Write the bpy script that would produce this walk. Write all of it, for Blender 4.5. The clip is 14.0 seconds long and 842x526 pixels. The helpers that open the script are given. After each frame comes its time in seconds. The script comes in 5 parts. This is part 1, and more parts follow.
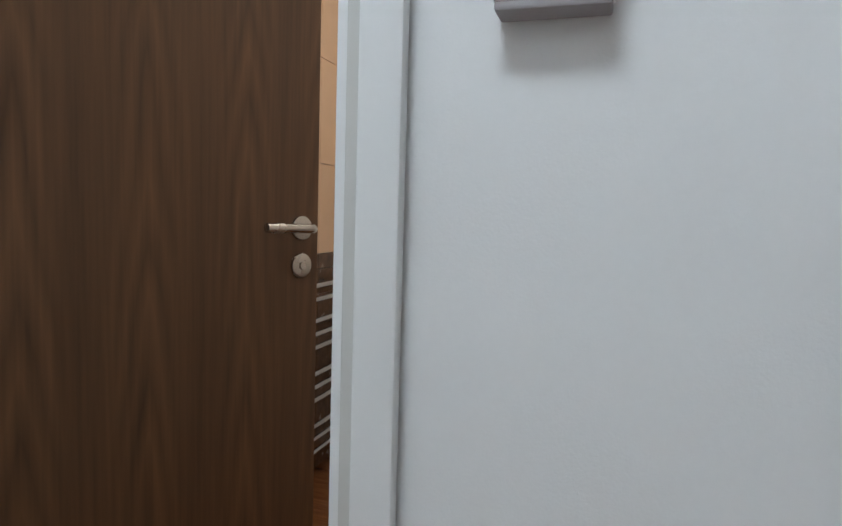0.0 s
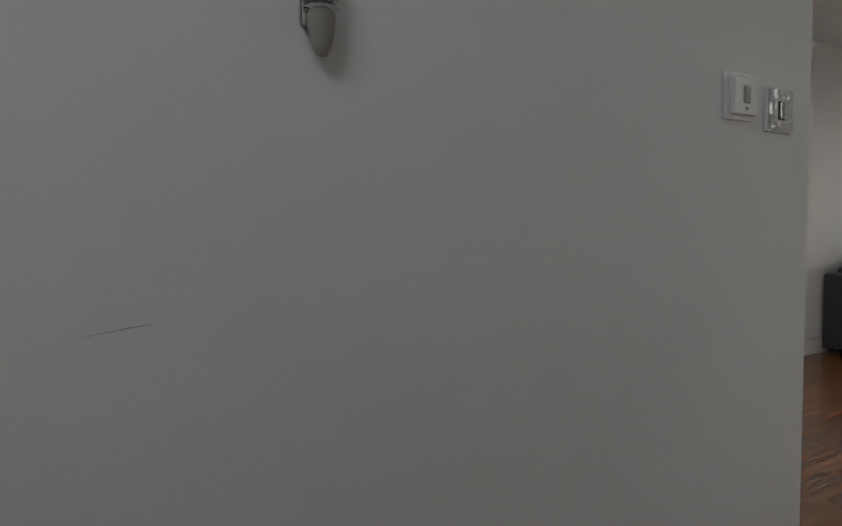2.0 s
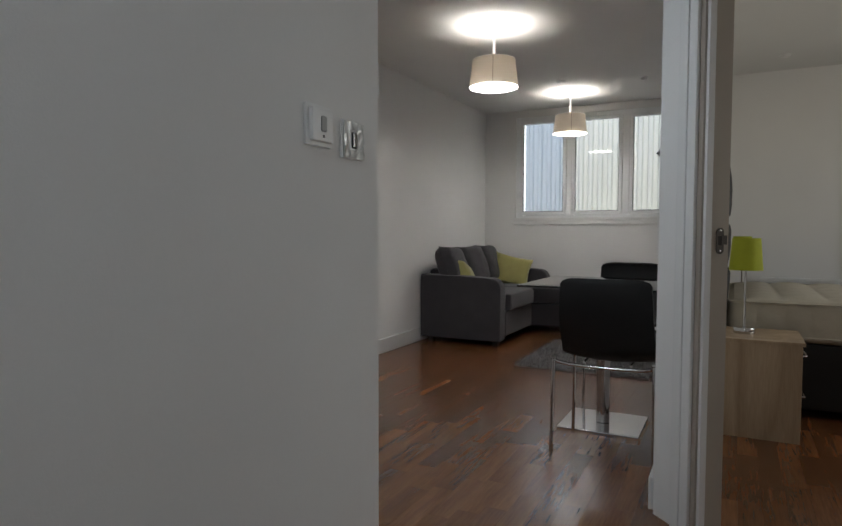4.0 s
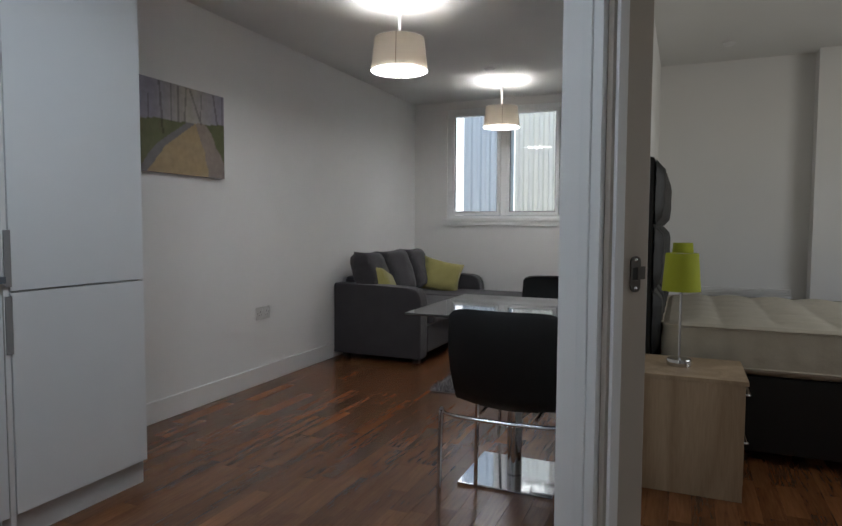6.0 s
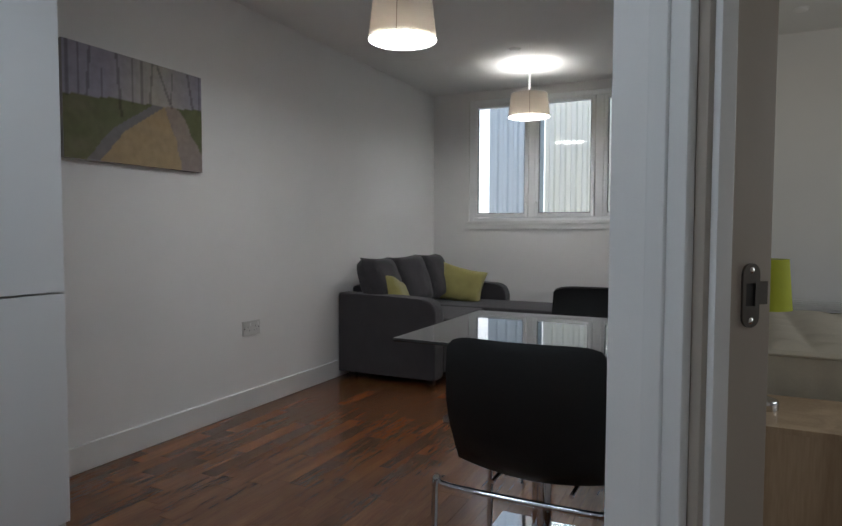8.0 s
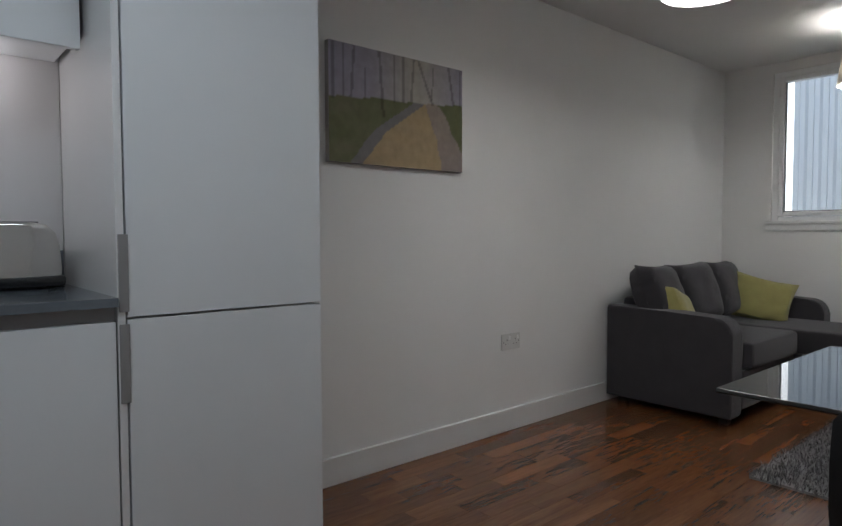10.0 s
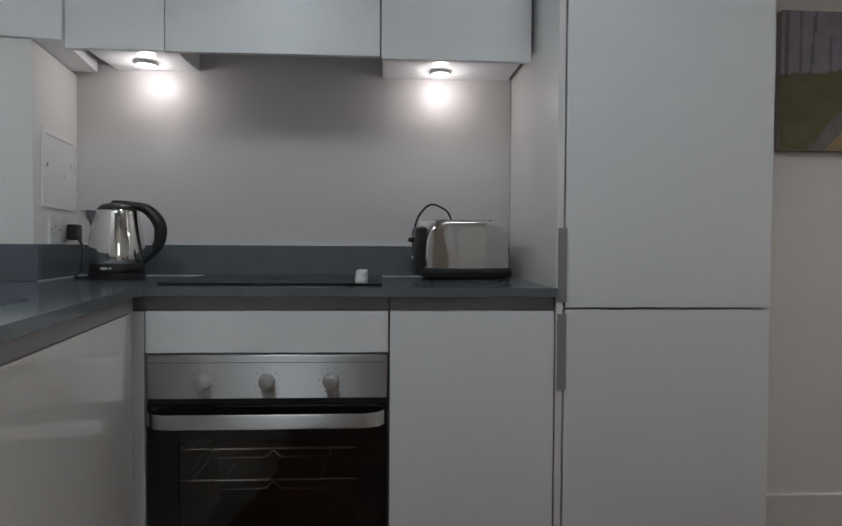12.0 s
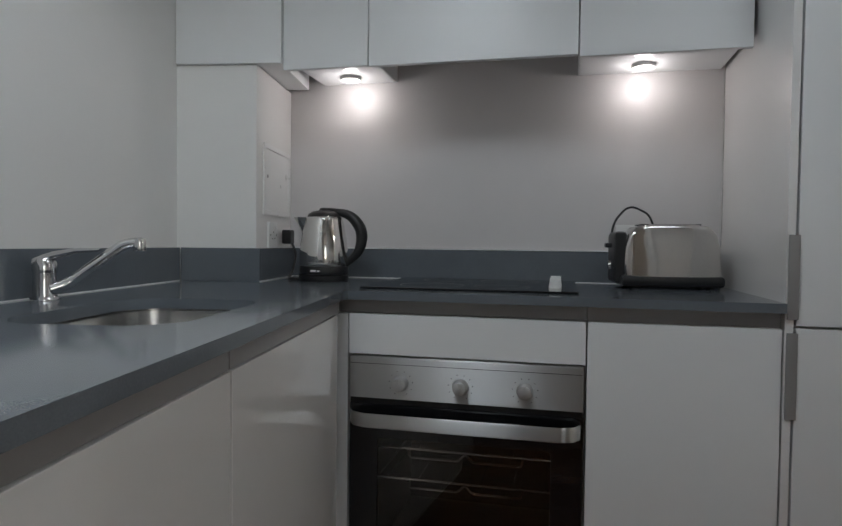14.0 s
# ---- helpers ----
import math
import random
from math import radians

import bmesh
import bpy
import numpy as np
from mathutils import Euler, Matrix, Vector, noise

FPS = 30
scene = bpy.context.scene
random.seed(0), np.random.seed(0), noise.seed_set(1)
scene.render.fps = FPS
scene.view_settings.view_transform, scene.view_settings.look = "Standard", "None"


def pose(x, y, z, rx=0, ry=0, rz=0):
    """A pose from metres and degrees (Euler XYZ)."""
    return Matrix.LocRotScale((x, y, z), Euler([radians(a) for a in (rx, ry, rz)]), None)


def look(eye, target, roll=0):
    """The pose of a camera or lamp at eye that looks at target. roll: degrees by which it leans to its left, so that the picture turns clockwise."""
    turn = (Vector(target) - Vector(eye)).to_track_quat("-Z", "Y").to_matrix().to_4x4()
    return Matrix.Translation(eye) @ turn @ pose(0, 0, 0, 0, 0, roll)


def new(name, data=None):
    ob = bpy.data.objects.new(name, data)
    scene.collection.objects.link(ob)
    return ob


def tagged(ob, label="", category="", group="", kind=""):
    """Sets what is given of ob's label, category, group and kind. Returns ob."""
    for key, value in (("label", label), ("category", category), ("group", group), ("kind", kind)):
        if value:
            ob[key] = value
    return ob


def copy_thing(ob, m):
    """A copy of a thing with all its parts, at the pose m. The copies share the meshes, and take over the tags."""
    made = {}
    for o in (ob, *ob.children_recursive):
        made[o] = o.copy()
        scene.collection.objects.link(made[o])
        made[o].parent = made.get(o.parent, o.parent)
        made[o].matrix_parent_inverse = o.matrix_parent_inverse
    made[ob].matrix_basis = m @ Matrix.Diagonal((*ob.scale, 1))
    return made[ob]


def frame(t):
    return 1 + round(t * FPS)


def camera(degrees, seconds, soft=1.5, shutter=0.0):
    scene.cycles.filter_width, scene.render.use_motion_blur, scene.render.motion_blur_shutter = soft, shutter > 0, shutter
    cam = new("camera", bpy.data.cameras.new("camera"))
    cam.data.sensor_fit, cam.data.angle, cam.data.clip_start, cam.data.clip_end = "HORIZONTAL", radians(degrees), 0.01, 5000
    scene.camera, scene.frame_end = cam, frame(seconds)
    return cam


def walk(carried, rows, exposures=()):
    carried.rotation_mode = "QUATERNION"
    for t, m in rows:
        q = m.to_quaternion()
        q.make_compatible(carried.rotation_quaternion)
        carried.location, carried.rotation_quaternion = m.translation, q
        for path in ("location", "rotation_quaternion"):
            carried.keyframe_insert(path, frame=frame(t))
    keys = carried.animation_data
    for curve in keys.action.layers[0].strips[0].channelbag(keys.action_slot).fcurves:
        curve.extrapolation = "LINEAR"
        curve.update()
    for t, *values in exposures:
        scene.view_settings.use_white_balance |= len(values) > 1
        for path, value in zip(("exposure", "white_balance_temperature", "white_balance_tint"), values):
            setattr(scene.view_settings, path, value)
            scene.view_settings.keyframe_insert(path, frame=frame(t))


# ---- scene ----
# Camera and its walk: seconds, x, y, z, yaw, pitch, lean
cam = camera(68.8, 14.0, soft=1.5)
PATH = [
    (0, 1.811, -2.480, 1.020, 107.57, -4.43, 1.70),
    (0.3, 1.836, -2.352, 1.010, 103.60, -3.55, 2.60),
    (0.5, 1.855, -2.268, 1.003, 100.65, -3.08, 3.20),
    (0.7, 1.846, -2.212, 1.004, 98.70, -3.35, 2.00),
    (0.9, 1.828, -2.161, 1.007, 96.80, -3.70, 0.30),
    (1.2, 1.835, -2.102, 1.004, 91.98, -4.10, -1.00),
    (1.5, 1.859, -2.059, 1.000, 82.02, -4.10, -0.60),
    (1.8, 1.896, -2.051, 0.993, 69.30, -3.80, -0.40),
    (2.1, 1.938, -2.050, 0.984, 55.50, -2.85, -0.62),
    (2.5, 1.965, -2.057, 0.967, 47.19, -2.09, -0.64),
    (3, 1.975, -2.041, 0.988, 38.41, -2.69, -0.16),
    (3.5, 1.979, -2.018, 0.992, 31.40, -2.73, -0.19),
    (4, 1.992, -2.018, 1.001, 27.04, -2.86, 0.11),
    (6.5, 2.054, -1.115, 1.091, 23.09, -3.37, 0.31),
    (7, 2.011, -0.959, 1.074, 23.28, -3.19, 0.38),
    (9.3, 1.687, -0.511, 1.052, 36.98, -2.73, -0.02),
    (9.5, 1.636, -0.481, 1.064, 39.78, -2.80, 0.01),
    (10, 1.607, -0.427, 1.060, 49.34, -2.56, -0.14),
    (10.5, 1.570, -0.416, 1.050, 58.79, -2.06, -0.34),
    (11, 1.547, -0.401, 1.040, 67.24, -1.75, -0.37),
    (11.5, 1.534, -0.428, 1.037, 76.01, -1.67, -0.03),
    (12, 1.552, -0.460, 1.013, 86.54, -1.44, 0.36),
    (12.5, 1.570, -0.484, 0.984, 93.29, -1.40, 0.54),
    (13, 1.571, -0.510, 0.973, 98.73, -1.42, 0.70),
    (13.5, 1.551, -0.499, 0.988, 102.08, -1.63, 0.70),
    (14, 1.523, -0.504, 1.034, 103.04, -1.73, 0.66),
]


def eye_pose(x, y, z, yaw, pitch, lean):
    return pose(x, y, z, 90, 0, yaw) @ pose(0, 0, 0, pitch) @ pose(0, 0, 0, 0, 0, lean)


walk(cam, [(t, eye_pose(*p)) for t, *p in PATH],
     exposures=[(0.0, 1.38, 6150, 8), (0.5, 0.92, 6200, 8), (1.0, 0.52, 6300, 9), (1.5, 0.35, 6450, 10), (2.1, 0.06, 6650, 10), (2.5, 0.12, 6650, 10), (4.2, 0.16, 6450, 10),
                (6.5, 0.12, 6150, 10), (9.5, 0.07, 6200, 10), (10.5, 0.08, 6350, 10), (11.0, 0.03, 6500, 10), (12.5, 0.08, 6600, 10), (14.0, 0.08, 6600, 10)])

# ---- light ----
world = bpy.data.worlds.new("sky")
scene.world = world
world.use_nodes = True
wn = world.node_tree.nodes
sky = wn.new("ShaderNodeTexSky")
sky.sky_type = "NISHITA"
sky.sun_disc = False
sky.sun_elevation = radians(48)
sky.sun_rotation = radians(160)
wn["Background"].inputs["Strength"].default_value = 0.15
world.node_tree.links.new(sky.outputs["Color"], wn["Background"].inputs["Color"])


def lamp(name, kind, m, energy, color, **settings):
    data = bpy.data.lights.new(name, kind)
    data.energy, data.color = energy, color
    for key, value in settings.items():
        if key == "size":
            if kind == "AREA":
                data.size = value
            else:
                data.shadow_soft_size = value
        elif key == "size_y":
            data.shape, data.size_y = "RECTANGLE", value
        elif key == "spot":
            data.spot_size = radians(value)
        elif key == "blend":
            data.spot_blend = value
        elif key == "angle":
            data.angle = radians(value)
    ob = new(name, data)
    ob.matrix_world = m
    return ob


lamp("sun", "SUN", look((0, 0, 9), (-1.5, 5.0, 0)), 3.6, (1.0, 0.97, 0.92), angle=10)
# Assumed daylight: added inside an unseen bedroom wall to light bedroom and hall.
lamp("bedroom_assumed_daylight", "AREA", look((4.52, 1.9, 1.5), (0.0, 1.0, 1.1)), 14, (1.0, 0.96, 0.86), size=1.6, size_y=1.3)


# ---- materials ----
def material(name, color, rough=0.6, metal=0.0, vary=0.06, scale=6.0, grain=0.02, grain_scale=180.0, bump=0.0, bump_scale=250.0,
             coat=0.0, rnd=0.0, island=False, sheen=0.0, spec=0.5, stretch=(1, 1, 1), rough_vary=0.08):
    m = bpy.data.materials.new(name)
    m.use_nodes = True
    nt = m.node_tree
    b = nt.nodes["Principled BSDF"]
    link = nt.links.new
    co = nt.nodes.new("ShaderNodeTexCoord")
    mp = nt.nodes.new("ShaderNodeMapping")
    mp.inputs["Scale"].default_value = stretch
    link(co.outputs["Object"], mp.inputs["Vector"])

    def noise_node(s, d):
        n = nt.nodes.new("ShaderNodeTexNoise")
        n.inputs["Scale"].default_value, n.inputs["Detail"].default_value = s, d
        link(mp.outputs["Vector"], n.inputs["Vector"])
        return n

    big, fine = noise_node(scale, 4.0), noise_node(grain_scale, 3.0)

    def math_node(op, a, c):
        n = nt.nodes.new("ShaderNodeMath")
        n.operation = op
        for i, v in enumerate((a, c)):
            if isinstance(v, (int, float)):
                n.inputs[i].default_value = v
            else:
                link(v, n.inputs[i])
        return n.outputs[0]

    fac = math_node("ADD", math_node("MULTIPLY", math_node("SUBTRACT", big.outputs["Fac"], 0.5), vary * 4),
                    math_node("MULTIPLY", math_node("SUBTRACT", fine.outputs["Fac"], 0.5), grain * 4))
    if rnd:
        if island:
            g = nt.nodes.new("ShaderNodeNewGeometry")
            r = g.outputs["Random Per Island"]
        else:
            g = nt.nodes.new("ShaderNodeObjectInfo")
            r = g.outputs["Random"]
        fac = math_node("ADD", fac, math_node("MULTIPLY", math_node("SUBTRACT", r, 0.5), rnd * 2))
    val = math_node("ADD", fac, 1.0)
    hsv = nt.nodes.new("ShaderNodeHueSaturation")
    hsv.inputs["Color"].default_value = (*color, 1)
    link(val, hsv.inputs["Value"])
    link(hsv.outputs["Color"], b.inputs["Base Color"])
    link(math_node("ADD", math_node("MULTIPLY", math_node("SUBTRACT", big.outputs["Fac"], 0.5), rough_vary * 2), rough), b.inputs["Roughness"])
    b.inputs["Metallic"].default_value = metal
    b.inputs["Coat Weight"].default_value = coat
    b.inputs["Coat Roughness"].default_value = 0.06
    b.inputs["Sheen Weight"].default_value = sheen
    b.inputs["Specular IOR Level"].default_value = spec
    if bump:
        bn = nt.nodes.new("ShaderNodeBump")
        bn.inputs["Strength"].default_value, bn.inputs["Distance"].default_value = bump, 0.002
        bt = noise_node(bump_scale, 4.0)
        link(bt.outputs["Fac"], bn.inputs["Height"])
        link(bn.outputs["Normal"], b.inputs["Normal"])
    return m


def wood(name, dark, light, axis="y", ring=7.0, rough=0.4, rnd=0.0, island=False, coat=0.0, fine=60.0, cathedral=False, figure=0.55):
    """Grained wood; the grain runs along the given axis of the object."""
    m = bpy.data.materials.new(name)
    m.use_nodes = True
    nt = m.node_tree
    link = nt.links.new
    b = nt.nodes["Principled BSDF"]
    co = nt.nodes.new("ShaderNodeTexCoord")
    mp = nt.nodes.new("ShaderNodeMapping")
    squeeze = {"x": (0.08, 1, 1), "y": (1, 0.08, 1), "z": (1, 1, 0.08)}[axis]
    mp.inputs["Scale"].default_value = squeeze
    link(co.outputs["Object"], mp.inputs["Vector"])
    src = mp.outputs["Vector"]
    if rnd:
        if island:
            r = nt.nodes.new("ShaderNodeNewGeometry").outputs["Random Per Island"]
        else:
            r = nt.nodes.new("ShaderNodeObjectInfo").outputs["Random"]
        mul = nt.nodes.new("ShaderNodeVectorMath")
        mul.operation = "MULTIPLY_ADD"
        link(r, mul.inputs[0])
        mul.inputs[1].default_value = (31.0, 17.0, 23.0)
        link(src, mul.inputs[2])
        src = mul.outputs[0]
    n1 = nt.nodes.new("ShaderNodeTexNoise")
    n1.inputs["Scale"].default_value, n1.inputs["Detail"].default_value, n1.inputs["Distortion"].default_value = ring, 6.0, 0.6
    link(src, n1.inputs["Vector"])
    n2 = nt.nodes.new("ShaderNodeTexNoise")
    n2.inputs["Scale"].default_value, n2.inputs["Detail"].default_value = fine * 2, 5.0
    link(src, n2.inputs["Vector"])
    bands = nt.nodes.new("ShaderNodeMath")
    bands.operation = "PINGPONG"
    scaled = nt.nodes.new("ShaderNodeMath")
    scaled.operation = "MULTIPLY"
    link(n1.outputs["Fac"], scaled.inputs[0])
    scaled.inputs[1].default_value = 9.0 if cathedral else 4.0
    link(scaled.outputs[0], bands.inputs[0])
    bands.inputs[1].default_value = 1.0
    mix = nt.nodes.new("ShaderNodeMath")
    mix.operation = "MULTIPLY_ADD"
    link(n2.outputs["Fac"], mix.inputs[0])
    mix.inputs[1].default_value = 0.5
    half = nt.nodes.new("ShaderNodeMath")
    half.operation = "MULTIPLY"
    link(bands.outputs[0], half.inputs[0])
    half.inputs[1].default_value = figure
    link(half.outputs[0], mix.inputs[2])
    ramp = nt.nodes.new("ShaderNodeValToRGB")
    ramp.color_ramp.elements[0].color, ramp.color_ramp.elements[0].position = (*dark, 1), 0.15
    ramp.color_ramp.elements[1].color, ramp.color_ramp.elements[1].position = (*light, 1), 0.85
    link(mix.outputs[0], ramp.inputs["Fac"])
    out = ramp.outputs["Color"]
    if rnd:
        hsv = nt.nodes.new("ShaderNodeHueSaturation")
        va = nt.nodes.new("ShaderNodeMath")
        va.operation = "MULTIPLY_ADD"
        link(r, va.inputs[0])
        va.inputs[1].default_value, va.inputs[2].default_value = rnd * 2, 1 - rnd
        link(va.outputs[0], hsv.inputs["Value"])
        link(out, hsv.inputs["Color"])
        out = hsv.outputs["Color"]
    link(out, b.inputs["Base Color"])
    b.inputs["Roughness"].default_value = rough
    b.inputs["Coat Weight"].default_value = coat
    b.inputs["Coat Roughness"].default_value = 0.12
    bn = nt.nodes.new("ShaderNodeBump")
    bn.inputs["Strength"].default_value, bn.inputs["Distance"].default_value = 0.12, 0.001
    link(n2.outputs["Fac"], bn.inputs["Height"])
    link(bn.outputs["Normal"], b.inputs["Normal"])
    return m


def flame_veneer(name, dark, light):
    """Crown-cut veneer: repeated leaves with pointed arches, the grain upright."""
    m = bpy.data.materials.new(name)
    m.use_nodes = True
    nt = m.node_tree
    link = nt.links.new
    b = nt.nodes["Principled BSDF"]
    co = nt.nodes.new("ShaderNodeTexCoord")
    sep = nt.nodes.new("ShaderNodeSeparateXYZ")
    link(co.outputs["Object"], sep.inputs[0])

    def op(kind, a, c, d=None):
        n = nt.nodes.new("ShaderNodeMath")
        n.operation = kind
        for i, v in enumerate((a, c, d)):
            if v is None:
                continue
            if isinstance(v, (int, float)):
                n.inputs[i].default_value = v
            else:
                link(v, n.inputs[i])
        return n.outputs[0]

    def streak(scale, sx, sz, detail=5.0):
        mp = nt.nodes.new("ShaderNodeMapping")
        mp.inputs["Scale"].default_value = (sx, sx, sz)
        link(co.outputs["Object"], mp.inputs["Vector"])
        n = nt.nodes.new("ShaderNodeTexNoise")
        n.inputs["Scale"].default_value, n.inputs["Detail"].default_value = scale, detail
        link(mp.outputs["Vector"], n.inputs["Vector"])
        return n.outputs["Fac"]

    u = op("PINGPONG", op("ADD", sep.outputs["X"], 0.035), 0.1)
    warp = streak(1.6, 2.2, 0.8, 2.0)
    arch = op("MULTIPLY_ADD", op("POWER", u, 1.15), 78.0, op("MULTIPLY", sep.outputs["Z"], 8.0))
    val = op("ADD", arch, op("MULTIPLY", warp, 5.0))
    bands = op("PINGPONG", val, 1.0)
    fine = streak(120.0, 1.0, 0.03)
    mid = streak(22.0, 1.0, 0.04)
    crown = op("MAXIMUM", op("MULTIPLY_ADD", u, -13.0, 1.0), 0.0)
    fac = op("ADD", op("MULTIPLY", op("MULTIPLY", op("SUBTRACT", bands, 0.3), crown), 0.34),
             op("ADD", op("MULTIPLY_ADD", fine, 0.42, 0.09), op("MULTIPLY", mid, 0.48)))
    ramp = nt.nodes.new("ShaderNodeValToRGB")
    ramp.color_ramp.elements[0].color, ramp.color_ramp.elements[0].position = (*dark, 1), 0.28
    ramp.color_ramp.elements[1].color, ramp.color_ramp.elements[1].position = (*light, 1), 0.86
    link(fac, ramp.inputs["Fac"])
    link(ramp.outputs["Color"], b.inputs["Base Color"])
    b.inputs["Roughness"].default_value = 0.42
    bn = nt.nodes.new("ShaderNodeBump")
    bn.inputs["Strength"].default_value, bn.inputs["Distance"].default_value = 0.1, 0.001
    link(fine, bn.inputs["Height"])
    link(bn.outputs["Normal"], b.inputs["Normal"])
    return m


def glowing(name, color, strength):
    m = bpy.data.materials.new(name)
    m.use_nodes = True
    b = m.node_tree.nodes["Principled BSDF"]
    b.inputs["Base Color"].default_value = (0.9, 0.88, 0.84, 1)
    b.inputs["Emission Color"].default_value = (*color, 1)
    b.inputs["Emission Strength"].default_value = strength
    return m


def clear_glass(name, tint=(1, 1, 1), rough=0.0):
    m = bpy.data.materials.new(name)
    m.use_nodes = True
    b = m.node_tree.nodes["Principled BSDF"]
    b.inputs["Base Color"].default_value = (*tint, 1)
    b.inputs["Transmission Weight"].default_value = 1.0
    b.inputs["Roughness"].default_value = rough
    b.inputs["IOR"].default_value = 1.45
    return m


WALL = material("wall_paint", (0.78, 0.77, 0.755), 0.85, vary=0.02, scale=2.5, grain=0.008, bump=0.12, bump_scale=420)
CEIL = material("ceiling_paint", (0.76, 0.755, 0.74), 0.9, vary=0.02, scale=2.0, grain=0.006, bump=0.1, bump_scale=380)
# Lining and head of door_2: greyer than the trim on its architraves.
FRAME = material("frame_grey", (0.58, 0.565, 0.53), 0.4, vary=0.025, scale=4, grain=0.006)
TRIM = material("satin_trim_paint", (0.76, 0.755, 0.74), 0.4, vary=0.02, scale=4, grain=0.006)
# Taupe bedroom door lining; the shade inside the doorway is darkened into this colour.
SHADED_LINING = material("shaded_lining", (0.42, 0.37, 0.31), 0.42, vary=0.03, scale=5, grain=0.01)
PLASTIC_W = material("white_plastic", (0.8, 0.8, 0.79), 0.3, vary=0.015, scale=20, grain=0.004)
SOCKET_G = material("grey_socket_plastic", (0.62, 0.61, 0.59), 0.35, vary=0.02, scale=20, grain=0.005)
UPVC = material("white_frame", (0.82, 0.83, 0.83), 0.3, vary=0.015, scale=6, grain=0.004)
GLOSS_W = material("white_gloss_door", (0.8, 0.79, 0.775), 0.06, vary=0.012, scale=3, grain=0.003, rough_vary=0.02, coat=0.4)
SATIN_W = material("white_satin_door", (0.8, 0.81, 0.815), 0.3, vary=0.012, scale=3, grain=0.003, rough_vary=0.03)
CARCASS = material("grey_carcass", (0.6, 0.59, 0.58), 0.5, vary=0.02, scale=8, grain=0.01)
RAIL = material("grey_rail", (0.33, 0.32, 0.315), 0.42, metal=0.3, vary=0.02, scale=8, grain=0.01)
STONE = material("grey_worktop", (0.13, 0.147, 0.166), 0.12, vary=0.05, scale=14, grain=0.09, grain_scale=420, rough_vary=0.04)
SPLASH = material("satin_splashback", (0.62, 0.595, 0.59), 0.42, vary=0.02, scale=3, grain=0.012, grain_scale=300)
STEEL = material("brushed_steel", (0.64, 0.63, 0.62), 0.2, metal=1.0, vary=0.01, scale=5, grain=0.02, grain_scale=300, stretch=(1, 0.03, 6), rough_vary=0.02, bump=0.1, bump_scale=260)
STEEL_PANEL = material("brushed_panel_steel", (0.60, 0.60, 0.60), 0.46, metal=1.0, vary=0.01, scale=5, grain=0.02, grain_scale=300, stretch=(1, 0.03, 6), rough_vary=0.02)
brush = STEEL_PANEL.node_tree.nodes.new("ShaderNodeCombineXYZ")
brush.inputs[2].default_value = 1.0
STEEL_PANEL.node_tree.nodes["Principled BSDF"].inputs["Anisotropic"].default_value = 1.0
STEEL_PANEL.node_tree.links.new(brush.outputs[0], STEEL_PANEL.node_tree.nodes["Principled BSDF"].inputs["Tangent"])
STEEL_TOASTER = material("toaster_steel", (0.58, 0.56, 0.54), 0.09, metal=1.0, vary=0.03, scale=7, grain=0.02, rough_vary=0.04)
STEEL_KETTLE = material("polished_steel", (0.74, 0.73, 0.71), 0.09, metal=1.0, vary=0.03, scale=7, grain=0.02, rough_vary=0.05)
CHROME = material("chrome", (0.62, 0.62, 0.63), 0.07, metal=1.0, vary=0.02, scale=9, grain=0.01, rough_vary=0.04)
NICKEL = material("satin_nickel", (0.5, 0.49, 0.47), 0.25, metal=1.0, vary=0.03, scale=9, grain=0.02)
BLACK_P = material("black_plastic", (0.012, 0.012, 0.013), 0.35, vary=0.1, scale=30, grain=0.05)
BLACK_S = material("black_leather", (0.011, 0.0105, 0.0105), 0.5, vary=0.12, scale=12, grain=0.1, bump=0.25, bump_scale=500, spec=0.3)
BLACK_G = material("black_glass", (0.006, 0.006, 0.007), 0.05, vary=0.05, scale=6, grain=0.02, rough_vary=0.03)
OVEN_IN = material("oven_enamel", (0.045, 0.037, 0.03), 0.4, vary=0.1, scale=8, grain=0.05)
FABRIC = material("charcoal_weave", (0.054, 0.050, 0.054), 0.95, vary=0.08, scale=9, grain=0.22, grain_scale=700, bump=0.5, bump_scale=900, sheen=0.25, spec=0.15)
LIME = material("lime_fabric", (0.37, 0.335, 0.125), 0.9, vary=0.08, scale=16, grain=0.12, grain_scale=600, bump=0.4, bump_scale=800, sheen=0.3, spec=0.15)
RUGM = material("grey_shag", (0.18, 0.175, 0.175), 0.95, vary=0.15, scale=14, grain=0.2, grain_scale=260, rnd=0.55, island=True, spec=0.1)
MATTR = material("cream_mattress", (0.52, 0.48, 0.395), 0.85, vary=0.06, scale=14, grain=0.06, grain_scale=320, bump=1.0, bump_scale=32)
BRONZE = material("dull_strike_metal", (0.12, 0.11, 0.10), 0.4, metal=0.8, vary=0.1, scale=60, grain=0.04)
DULL_BEIGE = material("dull_beige", (0.32, 0.3, 0.275), 0.8, vary=0.05, scale=60)
LIMESHADE = material("lime_shade", (0.4, 0.44, 0.03), 0.8, vary=0.05, scale=20, grain=0.06, grain_scale=500, bump=0.2, bump_scale=700)
CARPET = material("brown_floor", (0.1, 0.055, 0.03), 0.4, vary=0.1, scale=4, grain=0.05)
SCRAPE = material("grey_scuff", (0.42, 0.42, 0.43), 0.8, vary=0.1, scale=40)
